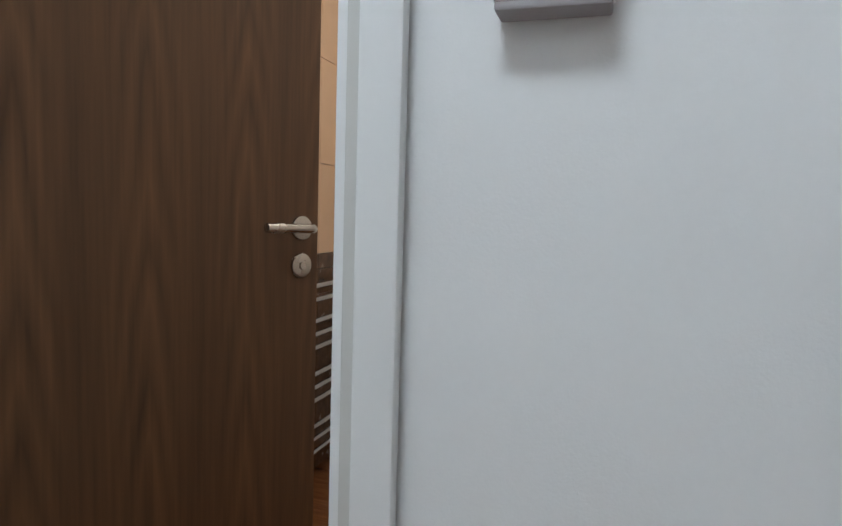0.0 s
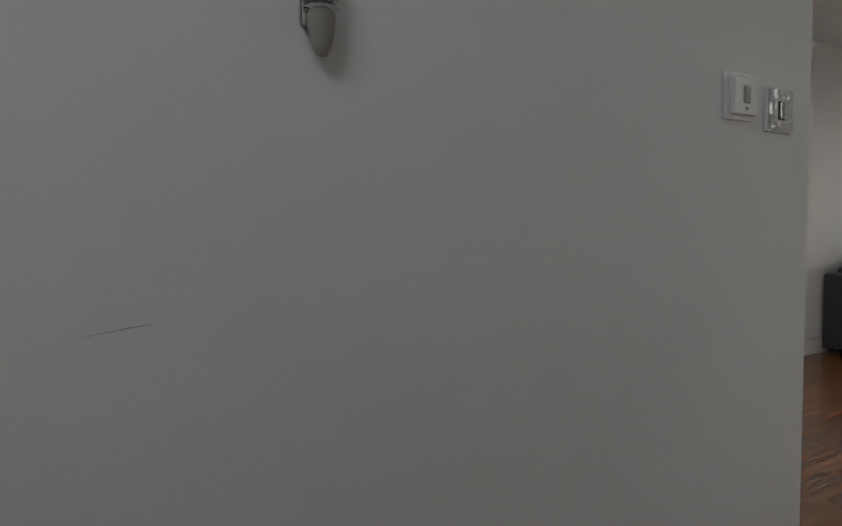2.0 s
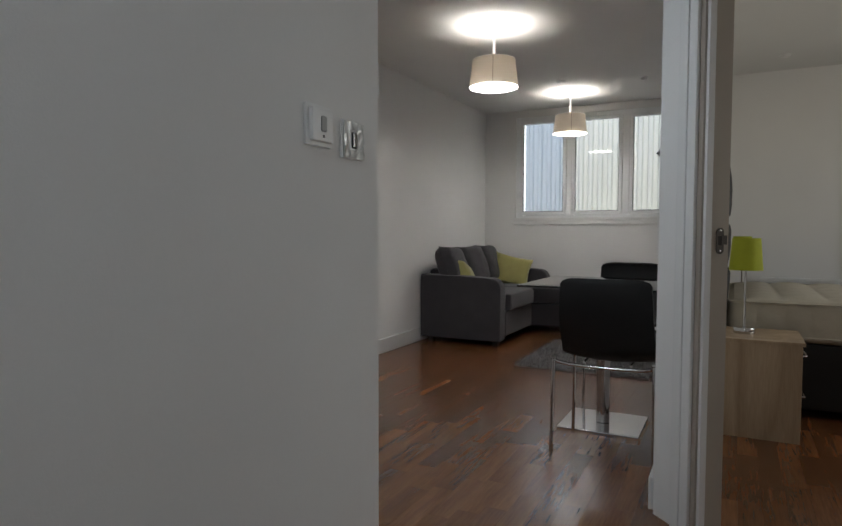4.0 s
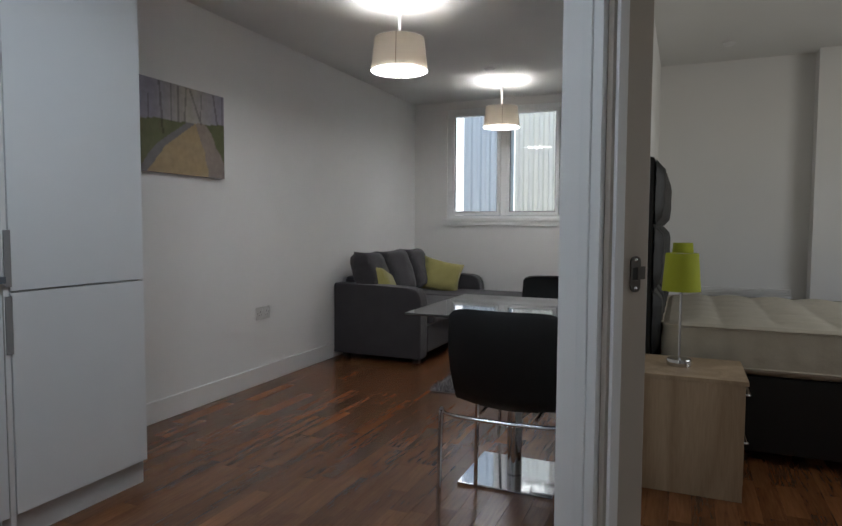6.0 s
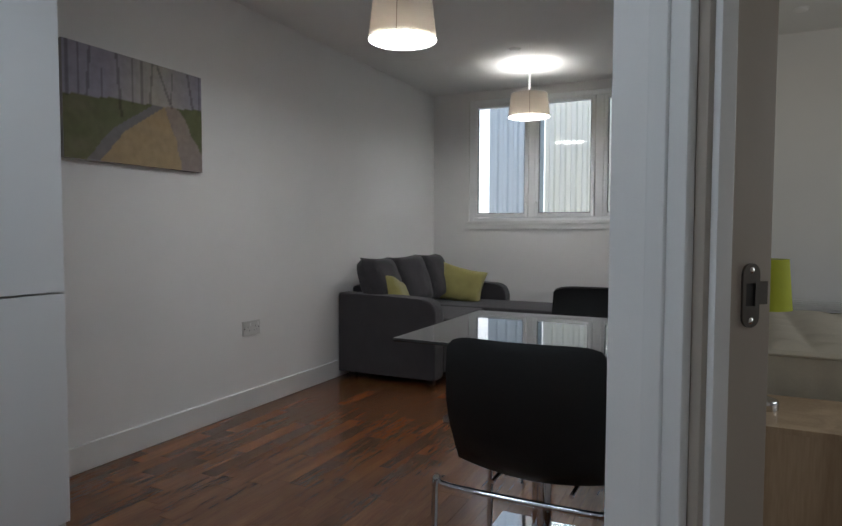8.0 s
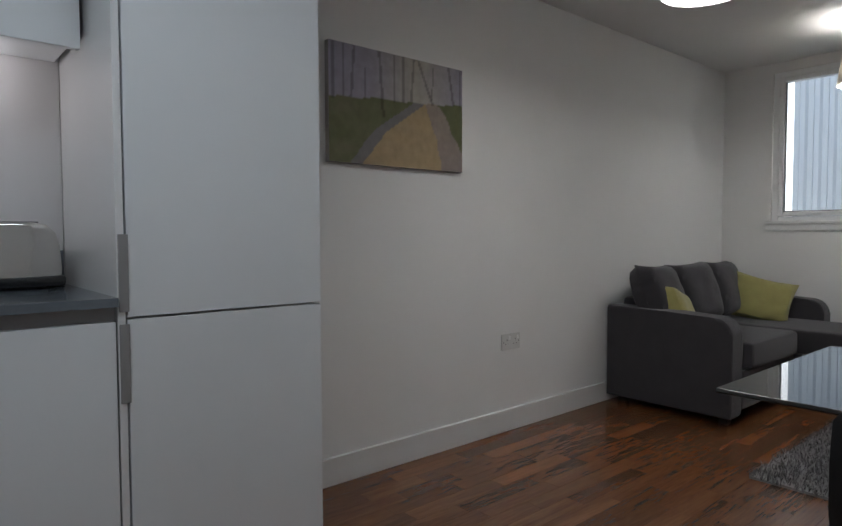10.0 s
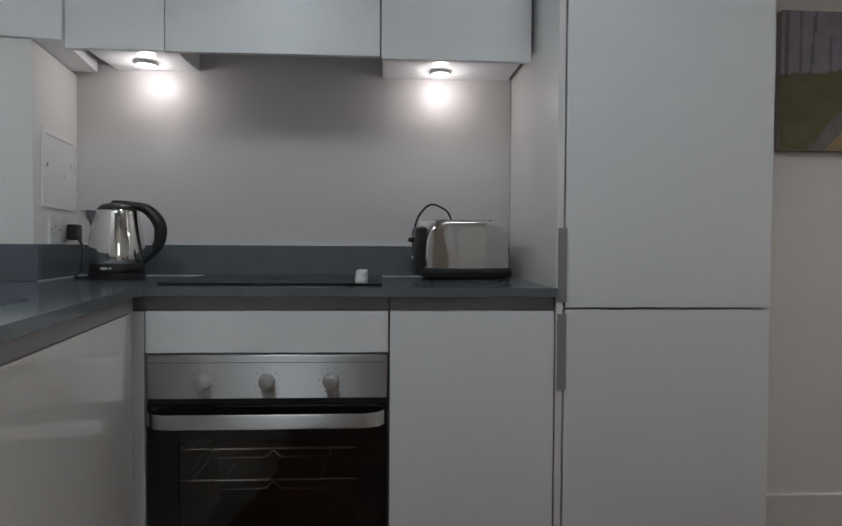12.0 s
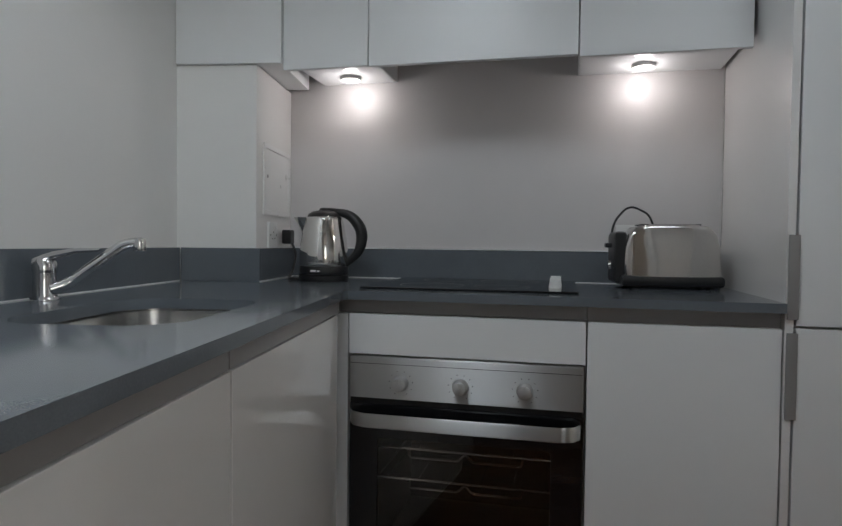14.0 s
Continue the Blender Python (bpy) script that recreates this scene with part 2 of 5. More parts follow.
TILE_B = material("beige_tile", (0.62, 0.43, 0.29), 0.2, vary=0.04, scale=7, grain=0.02, rnd=0.03)
TILE_D = material("brown_border_tile", (0.11, 0.06, 0.035), 0.25, vary=0.35, scale=22, grain=0.1, rnd=0.2)
GROUT = material("grout", (0.5, 0.44, 0.37), 0.9, vary=0.05, scale=20)
FLOOR_A = wood("floor_strip_wood", (0.105, 0.039, 0.0145), (0.31, 0.132, 0.050), "y", ring=4, rough=0.27, rnd=0.26, coat=0.15, figure=0.36)
FLOOR_B = wood("floor_rest_wood", (0.105, 0.039, 0.0145), (0.31, 0.132, 0.050), "y", ring=4, rough=0.27, rnd=0.26, island=True, coat=0.15, figure=0.36)
DOORWOOD = flame_veneer("walnut_veneer", (0.036, 0.0155, 0.0065), (0.15, 0.072, 0.031))
OAK = wood("oak_laminate", (0.33, 0.235, 0.145), (0.56, 0.435, 0.295), "z", ring=7, rough=0.5, fine=80)
CLADB = material("blue_cladding", (0.44, 0.50, 0.55), 0.4, vary=0.03, scale=1.5, grain=0.01, metal=0.0)
CLADW = material("cream_cladding", (0.62, 0.64, 0.59), 0.4, vary=0.03, scale=1.5, grain=0.01)
ASPHALT = material("asphalt", (0.06, 0.06, 0.06), 0.9, vary=0.1, scale=1.0, grain=0.1, grain_scale=60)
GLASS = clear_glass("window_glass")
TABLE_GLASS = material("smoked_table_glass", (0.012, 0.016, 0.016), 0.03, vary=0.03, scale=5, grain=0.0, rough_vary=0.01, spec=0.8)
OVEN_GLASS = clear_glass("oven_glass", (0.48, 0.45, 0.42))
HOLE = material("shadowed_slot", (0.12, 0.115, 0.11), 0.6, vary=0.05, scale=40)
BULB = glowing("lit_diffuser", (1.0, 0.98, 0.95), 22.0)
LEDM = glowing("lit_led", (1.0, 0.95, 0.92), 9.0)


def shade_cloth():
    m = bpy.data.materials.new("cream_shade_cloth")
    m.use_nodes = True
    nt = m.node_tree
    b = nt.nodes["Principled BSDF"]
    b.inputs["Base Color"].default_value = (0.64, 0.6, 0.54, 1)
    b.inputs["Roughness"].default_value = 0.9
    tr = nt.nodes.new("ShaderNodeBsdfTranslucent")
    tr.inputs["Color"].default_value = (0.64, 0.59, 0.52, 1)
    n = nt.nodes.new("ShaderNodeTexNoise")
    n.inputs["Scale"].default_value = 260
    co = nt.nodes.new("ShaderNodeTexCoord")
    nt.links.new(co.outputs["Object"], n.inputs["Vector"])
    bn = nt.nodes.new("ShaderNodeBump")
    bn.inputs["Strength"].default_value, bn.inputs["Distance"].default_value = 0.3, 0.001
    nt.links.new(n.outputs["Fac"], bn.inputs["Height"])
    nt.links.new(bn.outputs["Normal"], b.inputs["Normal"])
    mx = nt.nodes.new("ShaderNodeMixShader")
    mx.inputs["Fac"].default_value = 0.17
    nt.links.new(b.outputs[0], mx.inputs[1])
    nt.links.new(tr.outputs[0], mx.inputs[2])
    nt.links.new(mx.outputs[0], nt.nodes["Material Output"].inputs["Surface"])
    return m


SHADE = shade_cloth()


def painting_material():
    """A woodland path: sandy way between green verges, pale sky, grey trunks are separate strokes."""
    m = bpy.data.materials.new("canvas_paint")
    m.use_nodes = True
    nt = m.node_tree
    link = nt.links.new
    b = nt.nodes["Principled BSDF"]
    b.inputs["Roughness"].default_value = 0.75
    at = nt.nodes.new("ShaderNodeVertexColor")
    at.layer_name = "paint"
    n = nt.nodes.new("ShaderNodeTexNoise")
    n.inputs["Scale"].default_value, n.inputs["Detail"].default_value = 26, 5
    co = nt.nodes.new("ShaderNodeTexCoord")
    link(co.outputs["Object"], n.inputs["Vector"])
    hs = nt.nodes.new("ShaderNodeHueSaturation")
    mm = nt.nodes.new("ShaderNodeMath")
    mm.operation = "MULTIPLY_ADD"
    link(n.outputs["Fac"], mm.inputs[0])
    mm.inputs[1].default_value, mm.inputs[2].default_value = 0.5, 0.75
    link(mm.outputs[0], hs.inputs["Value"])
    link(at.outputs["Color"], hs.inputs["Color"])
    link(hs.outputs["Color"], b.inputs["Base Color"])
    bn = nt.nodes.new("ShaderNodeBump")
    bn.inputs["Strength"].default_value, bn.inputs["Distance"].default_value = 0.3, 0.001
    link(n.outputs["Fac"], bn.inputs["Height"])
    link(bn.outputs["Normal"], b.inputs["Normal"])
    return m


CANVAS = painting_material()


# ---- building helpers ----
def finish(name, bm, mat, smooth=True):
    me = bpy.data.meshes.new(name)
    bmesh.ops.recalc_face_normals(bm, faces=bm.faces[:])
    bm.to_mesh(me)
    bm.free()
    if mat:
        me.materials.append(mat)
    if smooth:
        for p in me.polygons:
            p.use_smooth = True
        me.set_sharp_from_angle(angle=radians(44))
    return me


def part(name, bm, mat, parent=None, label="", smooth=True):
    ob = new(name, finish(name, bm, mat, smooth))
    if parent:
        ob.parent = parent
    if smooth and len(ob.data.polygons) > 6:
        wn_mod = ob.modifiers.new("even_normals", "WEIGHTED_NORMAL")
        wn_mod.keep_sharp = True
    return tagged(ob, label)


def thing(name, label, category, at=(0, 0, 0), turn=0.0, group=""):
    ob = new(name)
    ob.empty_display_size = 0.1
    ob.matrix_world = pose(*at, 0, 0, turn)
    return tagged(ob, label, category, group)


def structure(name, bm, mat, label="", smooth=True):
    return tagged(part(name, bm, mat, None, label, smooth), kind="structure")


def box(bm, x0, x1, y0, y1, z0, z1, bevel=0.0, seg=2, m=None):
    b = bmesh.new() if bevel or m is not None else bm
    vs = bmesh.ops.create_cube(b, size=1.0)["verts"]
    for v in vs:
        v.co = Vector((x0 + (v.co.x + 0.5) * (x1 - x0), y0 + (v.co.y + 0.5) * (y1 - y0), z0 + (v.co.z + 0.5) * (z1 - z0)))
    if b is not bm:
        if bevel:
            bmesh.ops.bevel(b, geom=b.edges[:], offset=bevel, segments=seg, affect="EDGES", profile=0.5)
        if m is not None:
            b.transform(m)
        join(bm, b)
    return bm


def join(bm, other):
    me = bpy.data.meshes.new("tmp")
    other.to_mesh(me)
    other.free()
    bm.from_mesh(me)
    bpy.data.meshes.remove(me)


def boxes(*dims, bevel=0.0):
    bm = bmesh.new()
    for d in dims:
        box(bm, *d, bevel=bevel)
    return bm


def tube(bm, pts, r, seg=10, closed=False):
    """A round bar along points."""
    pts = [Vector(p) for p in pts]
    rings = []
    n = len(pts)
    up = None
    for i, p in enumerate(pts):
        a = pts[i - 1] if i or closed else p
        c = pts[(i + 1) % n] if i < n - 1 or closed else p
        d = (c - a).normalized()
        if up is None:
            up = d.orthogonal().normalized()
        else:
            up = (up - d * up.dot(d)).normalized()
        side = d.cross(up)
        rr = r[i] if isinstance(r, (list, tuple)) else r
        rings.append([bm.verts.new(p + (up * math.cos(k * math.tau / seg) + side * math.sin(k * math.tau / seg)) * rr) for k in range(seg)])
    for i in range(n if closed else n - 1):
        a, b = rings[i], rings[(i + 1) % n]
        for k in range(seg):
            bm.faces.new((a[k], a[(k + 1) % seg], b[(k + 1) % seg], b[k]))
    if not closed:
        bm.faces.new(rings[0][::-1])
        bm.faces.new(rings[-1])
    return bm


def bend(*pts, r=0.03, n=5):
    """Points with rounded corners."""
    pts = [Vector(p) for p in pts]
    out = [pts[0]]
    for a, b, c in zip(pts, pts[1:], pts[2:]):
        k = min(r, (a - b).length * 0.45, (c - b).length * 0.45)
        p, q = b + (a - b).normalized() * k, b + (c - b).normalized() * k
        for i in range(n + 1):
            t = i / n
            out.append((1 - t) ** 2 * p + 2 * t * (1 - t) * b + t * t * q)
    return out + [pts[-1]]


def lathe(bm, profile, seg=32, m=None):
    """A body of revolution round z from (radius, height) pairs."""
    rings = []
    for r, z in profile:
        if r < 1e-5:
            rings.append([bm.verts.new((0, 0, z))])
        else:
            rings.append([bm.verts.new((r * math.cos(k * math.tau / seg), r * math.sin(k * math.tau / seg), z)) for k in range(seg)])
    new_verts = [v for ring in rings for v in ring]
    for a, b in zip(rings, rings[1:]):
        for k in range(seg):
            j = (k + 1) % seg
            if len(a) == 1 and len(b) > 1:
                bm.faces.new((a[0], b[k], b[j]))
            elif len(b) == 1 and len(a) > 1:
                bm.faces.new((a[k], a[j], b[0]))
            elif len(a) > 1:
                bm.faces.new((a[k], a[j], b[j], b[k]))
    if m is not None:
        bmesh.ops.transform(bm, matrix=m, verts=new_verts)
    return bm


def slab(bm, outline, z0, z1, hole=None):
    """A flat plate with an outline and maybe a hole."""
    edges = []
    for loop in [outline] + ([hole] if hole else []):
        vs = [bm.verts.new((x, y, z0)) for x, y in loop]
        edges += [bm.edges.new((vs[i], vs[(i + 1) % len(vs)])) for i in range(len(vs))]
    res = bmesh.ops.triangle_fill(bm, use_beauty=True, use_dissolve=False, edges=edges)
    faces = [g for g in res["geom"] if isinstance(g, bmesh.types.BMFace)]
    ext = bmesh.ops.extrude_face_region(bm, geom=faces)
    bmesh.ops.translate(bm, vec=(0, 0, z1 - z0), verts=[g for g in ext["geom"] if isinstance(g, bmesh.types.BMVert)])
    return bm


def rounded(x0, x1, y0, y1, r, n=6):
    out = []
    for cx, cy, a in ((x1 - r, y1 - r, 0), (x0 + r, y1 - r, 90), (x0 + r, y0 + r, 180), (x1 - r, y0 + r, 270)):
        for i in range(n + 1):
            t = radians(a + 90 * i / n)
            out.append((cx + r * math.cos(t), cy + r * math.sin(t)))
    return out


def wall_with_hole(x0, x1, z0, z1, hx0, hx1, hz0, hz1, t):
    """A wall in the xz plane, thickness t along y from 0, with one opening."""
    bm = bmesh.new()
    dims = [(x0, hx0, z0, z1), (hx1, x1, z0, z1), (hx0, hx1, hz1, z1)]
    if hz0 > z0 + 0.001:
        dims.append((hx0, hx1, z0, hz0))
    for a, b, c, d in dims:
        if b - a > 0.001:
            box(bm, a, b, 0, t, c, d)
    return bm


def moved(bm, m):
    bm.transform(m)
    return bm


# ---- structure ----
H = 2.36          # ceiling
WX = -0.6         # west wall of living room and kitchen
NY = 4.70         # window wall
HX = 1.368        # hall face of the wall with the switches
RX = 1.75         # living-room face of the dividing wall
DIAG = pose(1.755, 0.27, 0, 0, 0, -45)   # splayed wall with the bedroom door: x runs along the wall, y into the bedroom
SINK = pose(0.043, -1.05, 0, 0, 0, 8.5)  # front corner of the sink run: x along its front, y towards the room

structure("subfloor", boxes((-0.8, 4.8, -3.8, 5.0, -0.2, -0.012)), CARPET, "dark timber subfloor under the boards")
structure("ceiling", boxes((-0.8, 4.8, -3.8, 5.0, H, H + 0.2)), CEIL, "flat white painted plaster ceiling")
structure("wall_west", boxes((WX - 0.14, WX, -3.8, NY + 0.2, -0.1, H)), WALL, "plain white painted plaster wall")
WIN = (-0.235, 1.60, 1.165, 2.285)
structure("wall_north", moved(wall_with_hole(WX, RX, -0.1, H, WIN[0], WIN[1], WIN[2], WIN[3], 0.25), pose(0, NY, 0)), WALL,
          "white wall with a wide three-light window")
structure("wall_dividing", boxes((RX, 1.845, 0.30, NY + 0.25, -0.1, H)), WALL, "white partition between living room and bedroom")
structure("wall_hall_west", moved(wall_with_hole(-3.8, -0.98, -0.1, H, -3.46, -2.658, -0.1, 2.05, 0.098), pose(HX, 0, 0, 0, 0, 90)), WALL,
          "white hall wall with a bathroom doorway")
structure("wall_hall_east", boxes((2.60, 2.72, -3.8, -0.575, -0.1, H)), WALL, "plain white hall wall")
structure("wall_south", boxes((WX, 2.72, -3.72, -3.6, -0.1, H)), WALL, "plain white end wall")
structure("wall_sink", moved(boxes((-0.8, 1.17, -0.72, -0.60, -0.1, H)), SINK), WALL, "white kitchen wall behind the sink")
structure("wall_bedroom_door", moved(wall_with_hole(0.0, 1.20, -0.1, H, 0.174, 1.0, -0.1, 2.06, 0.105), DIAG), WALL, "splayed white wall with the bedroom doorway")
structure("wall_bedroom_north", boxes((1.845, 2.90, 4.0, 4.1, -0.1, H), (2.90, 4.7, 3.86, 4.1, -0.1, H)), WALL, "white bedroom wall with a shallow pier")
structure("wall_bedroom_south", boxes((2.72, 4.7, -0.70, -0.58, -0.1, H)), WALL, "plain white bedroom wall")
# Out of view; the window opening is assumed, to go with the daylight lamp.
structure("wall_bedroom_east", moved(wall_with_hole(-0.7, 4.1, -0.1, H, 1.1, 2.7, 0.9, 2.2, 0.12), pose(4.72, 0, 0, 0, 0, 90)), WALL,
          "white bedroom wall with an assumed, unseen window opening")

# skirting boards
def skirting(name, x0, x1, y0, y1):
    bm = bmesh.new()
    box(bm, x0, x1, y0, y1, 0.0, 0.12, bevel=0.004)
    structure(name, bm, TRIM, "white painted square skirting board")


skirting("baseboard_west", WX, WX + 0.02, 0.56, NY - 0.016)
skirting("baseboard_north", WX, RX, NY - 0.016, NY)
skirting("baseboard_dividing", RX - 0.016, RX, 0.30, NY - 0.016)
skirting("baseboard_hall", HX, HX + 0.016, -2.62, -0.98)
skirting("baseboard_bedroom", 1.845, 1.861, 0.45, 4.0)

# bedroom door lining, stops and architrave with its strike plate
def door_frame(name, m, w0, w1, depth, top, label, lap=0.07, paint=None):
    paint = paint or SHADED_LINING
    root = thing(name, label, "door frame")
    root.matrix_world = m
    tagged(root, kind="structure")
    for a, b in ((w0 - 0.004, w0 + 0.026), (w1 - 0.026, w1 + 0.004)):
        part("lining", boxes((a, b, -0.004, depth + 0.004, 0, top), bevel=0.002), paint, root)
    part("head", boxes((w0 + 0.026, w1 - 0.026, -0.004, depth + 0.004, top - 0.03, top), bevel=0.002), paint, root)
    for a, b in ((w0 + 0.026, w0 + 0.038), (w1 - 0.038, w1 - 0.026)):
        part("door_stop", boxes((a, b, 0.004, 0.03, 0, top - 0.03), bevel=0.002), TRIM, root)
    for y0, y1 in ((-0.020, -0.0045), (depth + 0.0045, depth + 0.020)):
        for a, b in ((w0 - lap, w0 + 0.010), (w1 - 0.010, w1 + lap)):
            bm = boxes((a, b, y0, y1, 0, top + 0.06), bevel=0.004)
            c, d = (a + 0.01, a + lap * 0.66) if a < w0 else (b - lap * 0.66, b - 0.01)
            ya, yb = (y0 - 0.006, y0 + 0.002) if y0 < 0 else (y1 - 0.002, y1 + 0.006)
            if lap > 0.05:
                box(bm, c, d, ya, yb, 0, top + 0.05, bevel=0.003)
            part("architrave", bm, TRIM, root)
        part("architrave_head", boxes((w0 + 0.012, w1 - 0.012, y0, y1, top - 0.015, top + 0.06), bevel=0.004), TRIM, root)
    return root


bed_frame = door_frame("door_1", DIAG, 0.174, 1.0, 0.105, 2.06, "painted lining of the open bedroom doorway, taupe with shade in its colour")
bm = bmesh.new()
slab(bm, rounded(0.058, 0.086, -0.042, 0.042, 0.0135), 0.0, 0.0035, hole=[(0.063, -0.014), (0.079, -0.014), (0.079, 0.016), (0.063, 0.016)])
box(bm, 0.083, 0.100, -0.012, 0.018, 0.0004, 0.003)
strike = part("strike_plate", moved(bm, pose(0.2002, 0.0, 0.975) @ Matrix(((0, 0, 1, 0), (1, 0, 0, 0), (0, 1, 0, 0), (0, 0, 0, 1)))), BRONZE, bed_frame, "dull metal radius-ended strike plate")
part("keep_box", boxes((0.1985, 0.2018, 0.0632, 0.0788, 0.9612, 0.9908)), BLACK_P, strike)
for z in (0.942, 1.008):
    bm = bmesh.new()
    lathe(bm, [(0, 0.0048), (0.003, 0.0045), (0.0045, 0.0034)], 10)
    part("screw", moved(bm, pose(0.2002, 0.072, z, 0, 90, 0)), CHROME, strike)

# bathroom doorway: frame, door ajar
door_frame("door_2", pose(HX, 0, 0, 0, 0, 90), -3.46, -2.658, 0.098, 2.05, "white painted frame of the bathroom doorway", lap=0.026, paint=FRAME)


def bathroom_door():
    root = thing("door_3", "dark walnut veneer door standing open", "door", (1.262, -3.43, 0), 90 + 68)
    tagged(root, kind="structure")
    # local x runs from the hinge to the free edge, the hall face is +y
    part("leaf", boxes((0.0, 0.748, -0.044, 0.0, 0.006, 2.02), bevel=0.002), DOORWOOD, root)
    for s in (1, -1):
        y = 0.0 if s > 0 else -0.044
        face = pose(0, y, 0) @ Matrix.Diagonal((1, s, 1, 1))
        bm = lathe(bmesh.new(), [(0, 0.009), (0.022, 0.0085), (0.026, 0.006), (0.0265, 0.0)], 28)
        part("rose", moved(bm, face @ pose(0.700, 0, 0.985, -90, 0, 0)), NICKEL, root)
        bm = tube(bmesh.new(), bend((0.700, 0.004, 0.985), (0.700, 0.052, 0.985), (0.575, 0.050, 0.987), r=0.022), 0.0095, 12)
        part("lever", moved(bm, face), NICKEL, root)
        bm = lathe(bmesh.new(), [(0, 0.012), (0.009, 0.012), (0.010, 0.009), (0.021, 0.0085), (0.0255, 0.006), (0.026, 0.0)], 28)
        part("turn_rose", moved(bm, face @ pose(0.700, 0, 0.905, -90, 0, 0)), NICKEL, root)
    for z in (0.25, 1.0, 1.8):
        part("hinge", tube(bmesh.new(), [(-0.006, 0.004, z), (-0.006, 0.004, z + 0.1)], 0.006, 10), NICKEL, root)
    return root


bathroom_door()

# ---- living-room window ----
def window():
    root = thing("window_1", "white framed three-light window with clear glass", "window")
    tagged(root, kind="structure")
    x0, x1, z0, z1 = WIN
    y0, y1 = NY + 0.012, NY + 0.085
    fr = 0.045
    part("window_frame", boxes((x0, x0 + fr, y0, y1, z0, z1), (x1 - fr, x1, y0, y1, z0, z1), (x0 + fr, x1 - fr, y0, y1, z1 - fr, z1),
                               (x0 + fr, x1 - fr, y0, y1, z0, z0 + 0.03), (0.338, 0.392, y0, y1, z0 + 0.03, z1 - fr),
                               (0.925, 0.992, y0, y1, z0 + 0.03, z1 - fr), bevel=0.004), UPVC, root)
    for a, b in ((x0 + fr, 0.338), (0.392, 0.925), (0.992, x1 - fr)):
        s = 0.036
        zb, zt = z0 + 0.03, z1 - fr
        sash = part("sash", boxes((a + 0.003, a + s, y0 - 0.012, y1 - 0.02, zb + 0.003, zt - 0.003), (b - s, b - 0.003, y0 - 0.012, y1 - 0.02, zb + 0.003, zt - 0.003),
                                  (a + s, b - s, y0 - 0.012, y1 - 0.02, zb + 0.003, zb + s), (a + s, b - s, y0 - 0.012, y1 - 0.02, zt - s, zt - 0.003), bevel=0.005), UPVC, root)
        pane = part("pane", boxes((a + s, b - s, y0 + 0.018, y0 + 0.024, zb + s, zt - s)), GLASS, sash, "clear glass pane")
        pane.visible_shadow = False
        part("bead", boxes((a + s, b - s, y0 + 0.004, y0 + 0.016, zb + s, zb + s + 0.009), (a + s, a + s + 0.008, y0 + 0.004, y0 + 0.016, zb + s, zt - s),
                           (b - s - 0.008, b - s, y0 + 0.004, y0 + 0.016, zb + s, zt - s)), material("grey_gasket", (0.3, 0.3, 0.3), 0.6), sash)
    for x in (0.322, 0.41):
        bm = boxes((x - 0.009, x + 0.009, y0 - 0.022, y0 - 0.012, 1.30, 1.36), bevel=0.003)
        tube(bm, bend((x, y0 - 0.02, 1.33), (x, y0 - 0.045, 1.33), (x, y0 - 0.045, 1.42), r=0.012), 0.007, 8)
        part("window_handle", bm, UPVC, root, "white espagnolette handle")
    bm = boxes((x0 - 0.034, x1 + 0.034, NY - 0.022, NY + 0.012, z0 - 0.026, z0 - 0.002), (x0 - 0.03, x1 + 0.03, NY - 0.016, NY - 0.001, z0 - 0.075, z0 - 0.03), bevel=0.004)
    part("window_sill", bm, TRIM, root, "white painted window board")


window()

structure("backdrop", boxes((-9.0, -0.6, 9.0, 9.1, -4.0, 8.0)), glowing("pale_overcast", (0.93, 0.97, 1.0), 1.3), "pale overcast sky beyond the court")

# outside: ribbed facade across a narrow court, and the ground
def cladding(name, x0, x1, mat, label):
    root = thing(name, label, "facade")
    tagged(root, kind="structure")
    x = x0
    prof = [(0, 0), (0.05, 0), (0.068, 0.04), (0.112, 0.04), (0.13, 0)]
    while x < x1 - 0.02:
        bm = bmesh.new()
        rows = [[bm.verts.new((x + px, 6.7 - py, z)) for px, py in prof] for z in (-4.0, 4.5)]
        back = [[bm.verts.new((x + px, 6.9, z)) for px in (0, 0.13)] for z in (-4.0, 4.5)]
        for i in range(len(prof) - 1):
            bm.faces.new((rows[0][i], rows[0][i + 1], rows[1][i + 1], rows[1][i]))
        bm.faces.new((back[0][0], back[1][0], back[1][1], back[0][1]))
        bm.faces.new((rows[0][0], rows[1][0], back[1][0], back[0][0]))
        bm.faces.new((rows[0][-1], back[0][1], back[1][1], rows[1][-1]))
        bm.faces.new((*rows[1], back[1][1], back[1][0]))
        part("rib_panel", bm, mat, root, smooth=False)
        x += 0.1302
    return root


cladding("facade_blue", -0.75, -0.10, CLADB, "pale blue ribbed metal facade outside")
cladding("facade_cream", -0.035, 3.2, CLADW, "cream ribbed metal facade outside")
structure("ground", boxes((-60, 60, 5.2, 80, -4.2, -4.0)), ASPHALT, "grey asphalt court below the window")

# ---- kitchen ----
def handle_edge(parent, x, y0, z0, z1, name="handle"):
    """A slim vertical grip strip on the opening edge of a door."""
    bm = boxes((x + 0.0005, x + 0.006, y0 - 0.019, y0 + 0.004, z0, z1), bevel=0.0012)
    return part(name, bm, RAIL, parent, "grey aluminium grip")


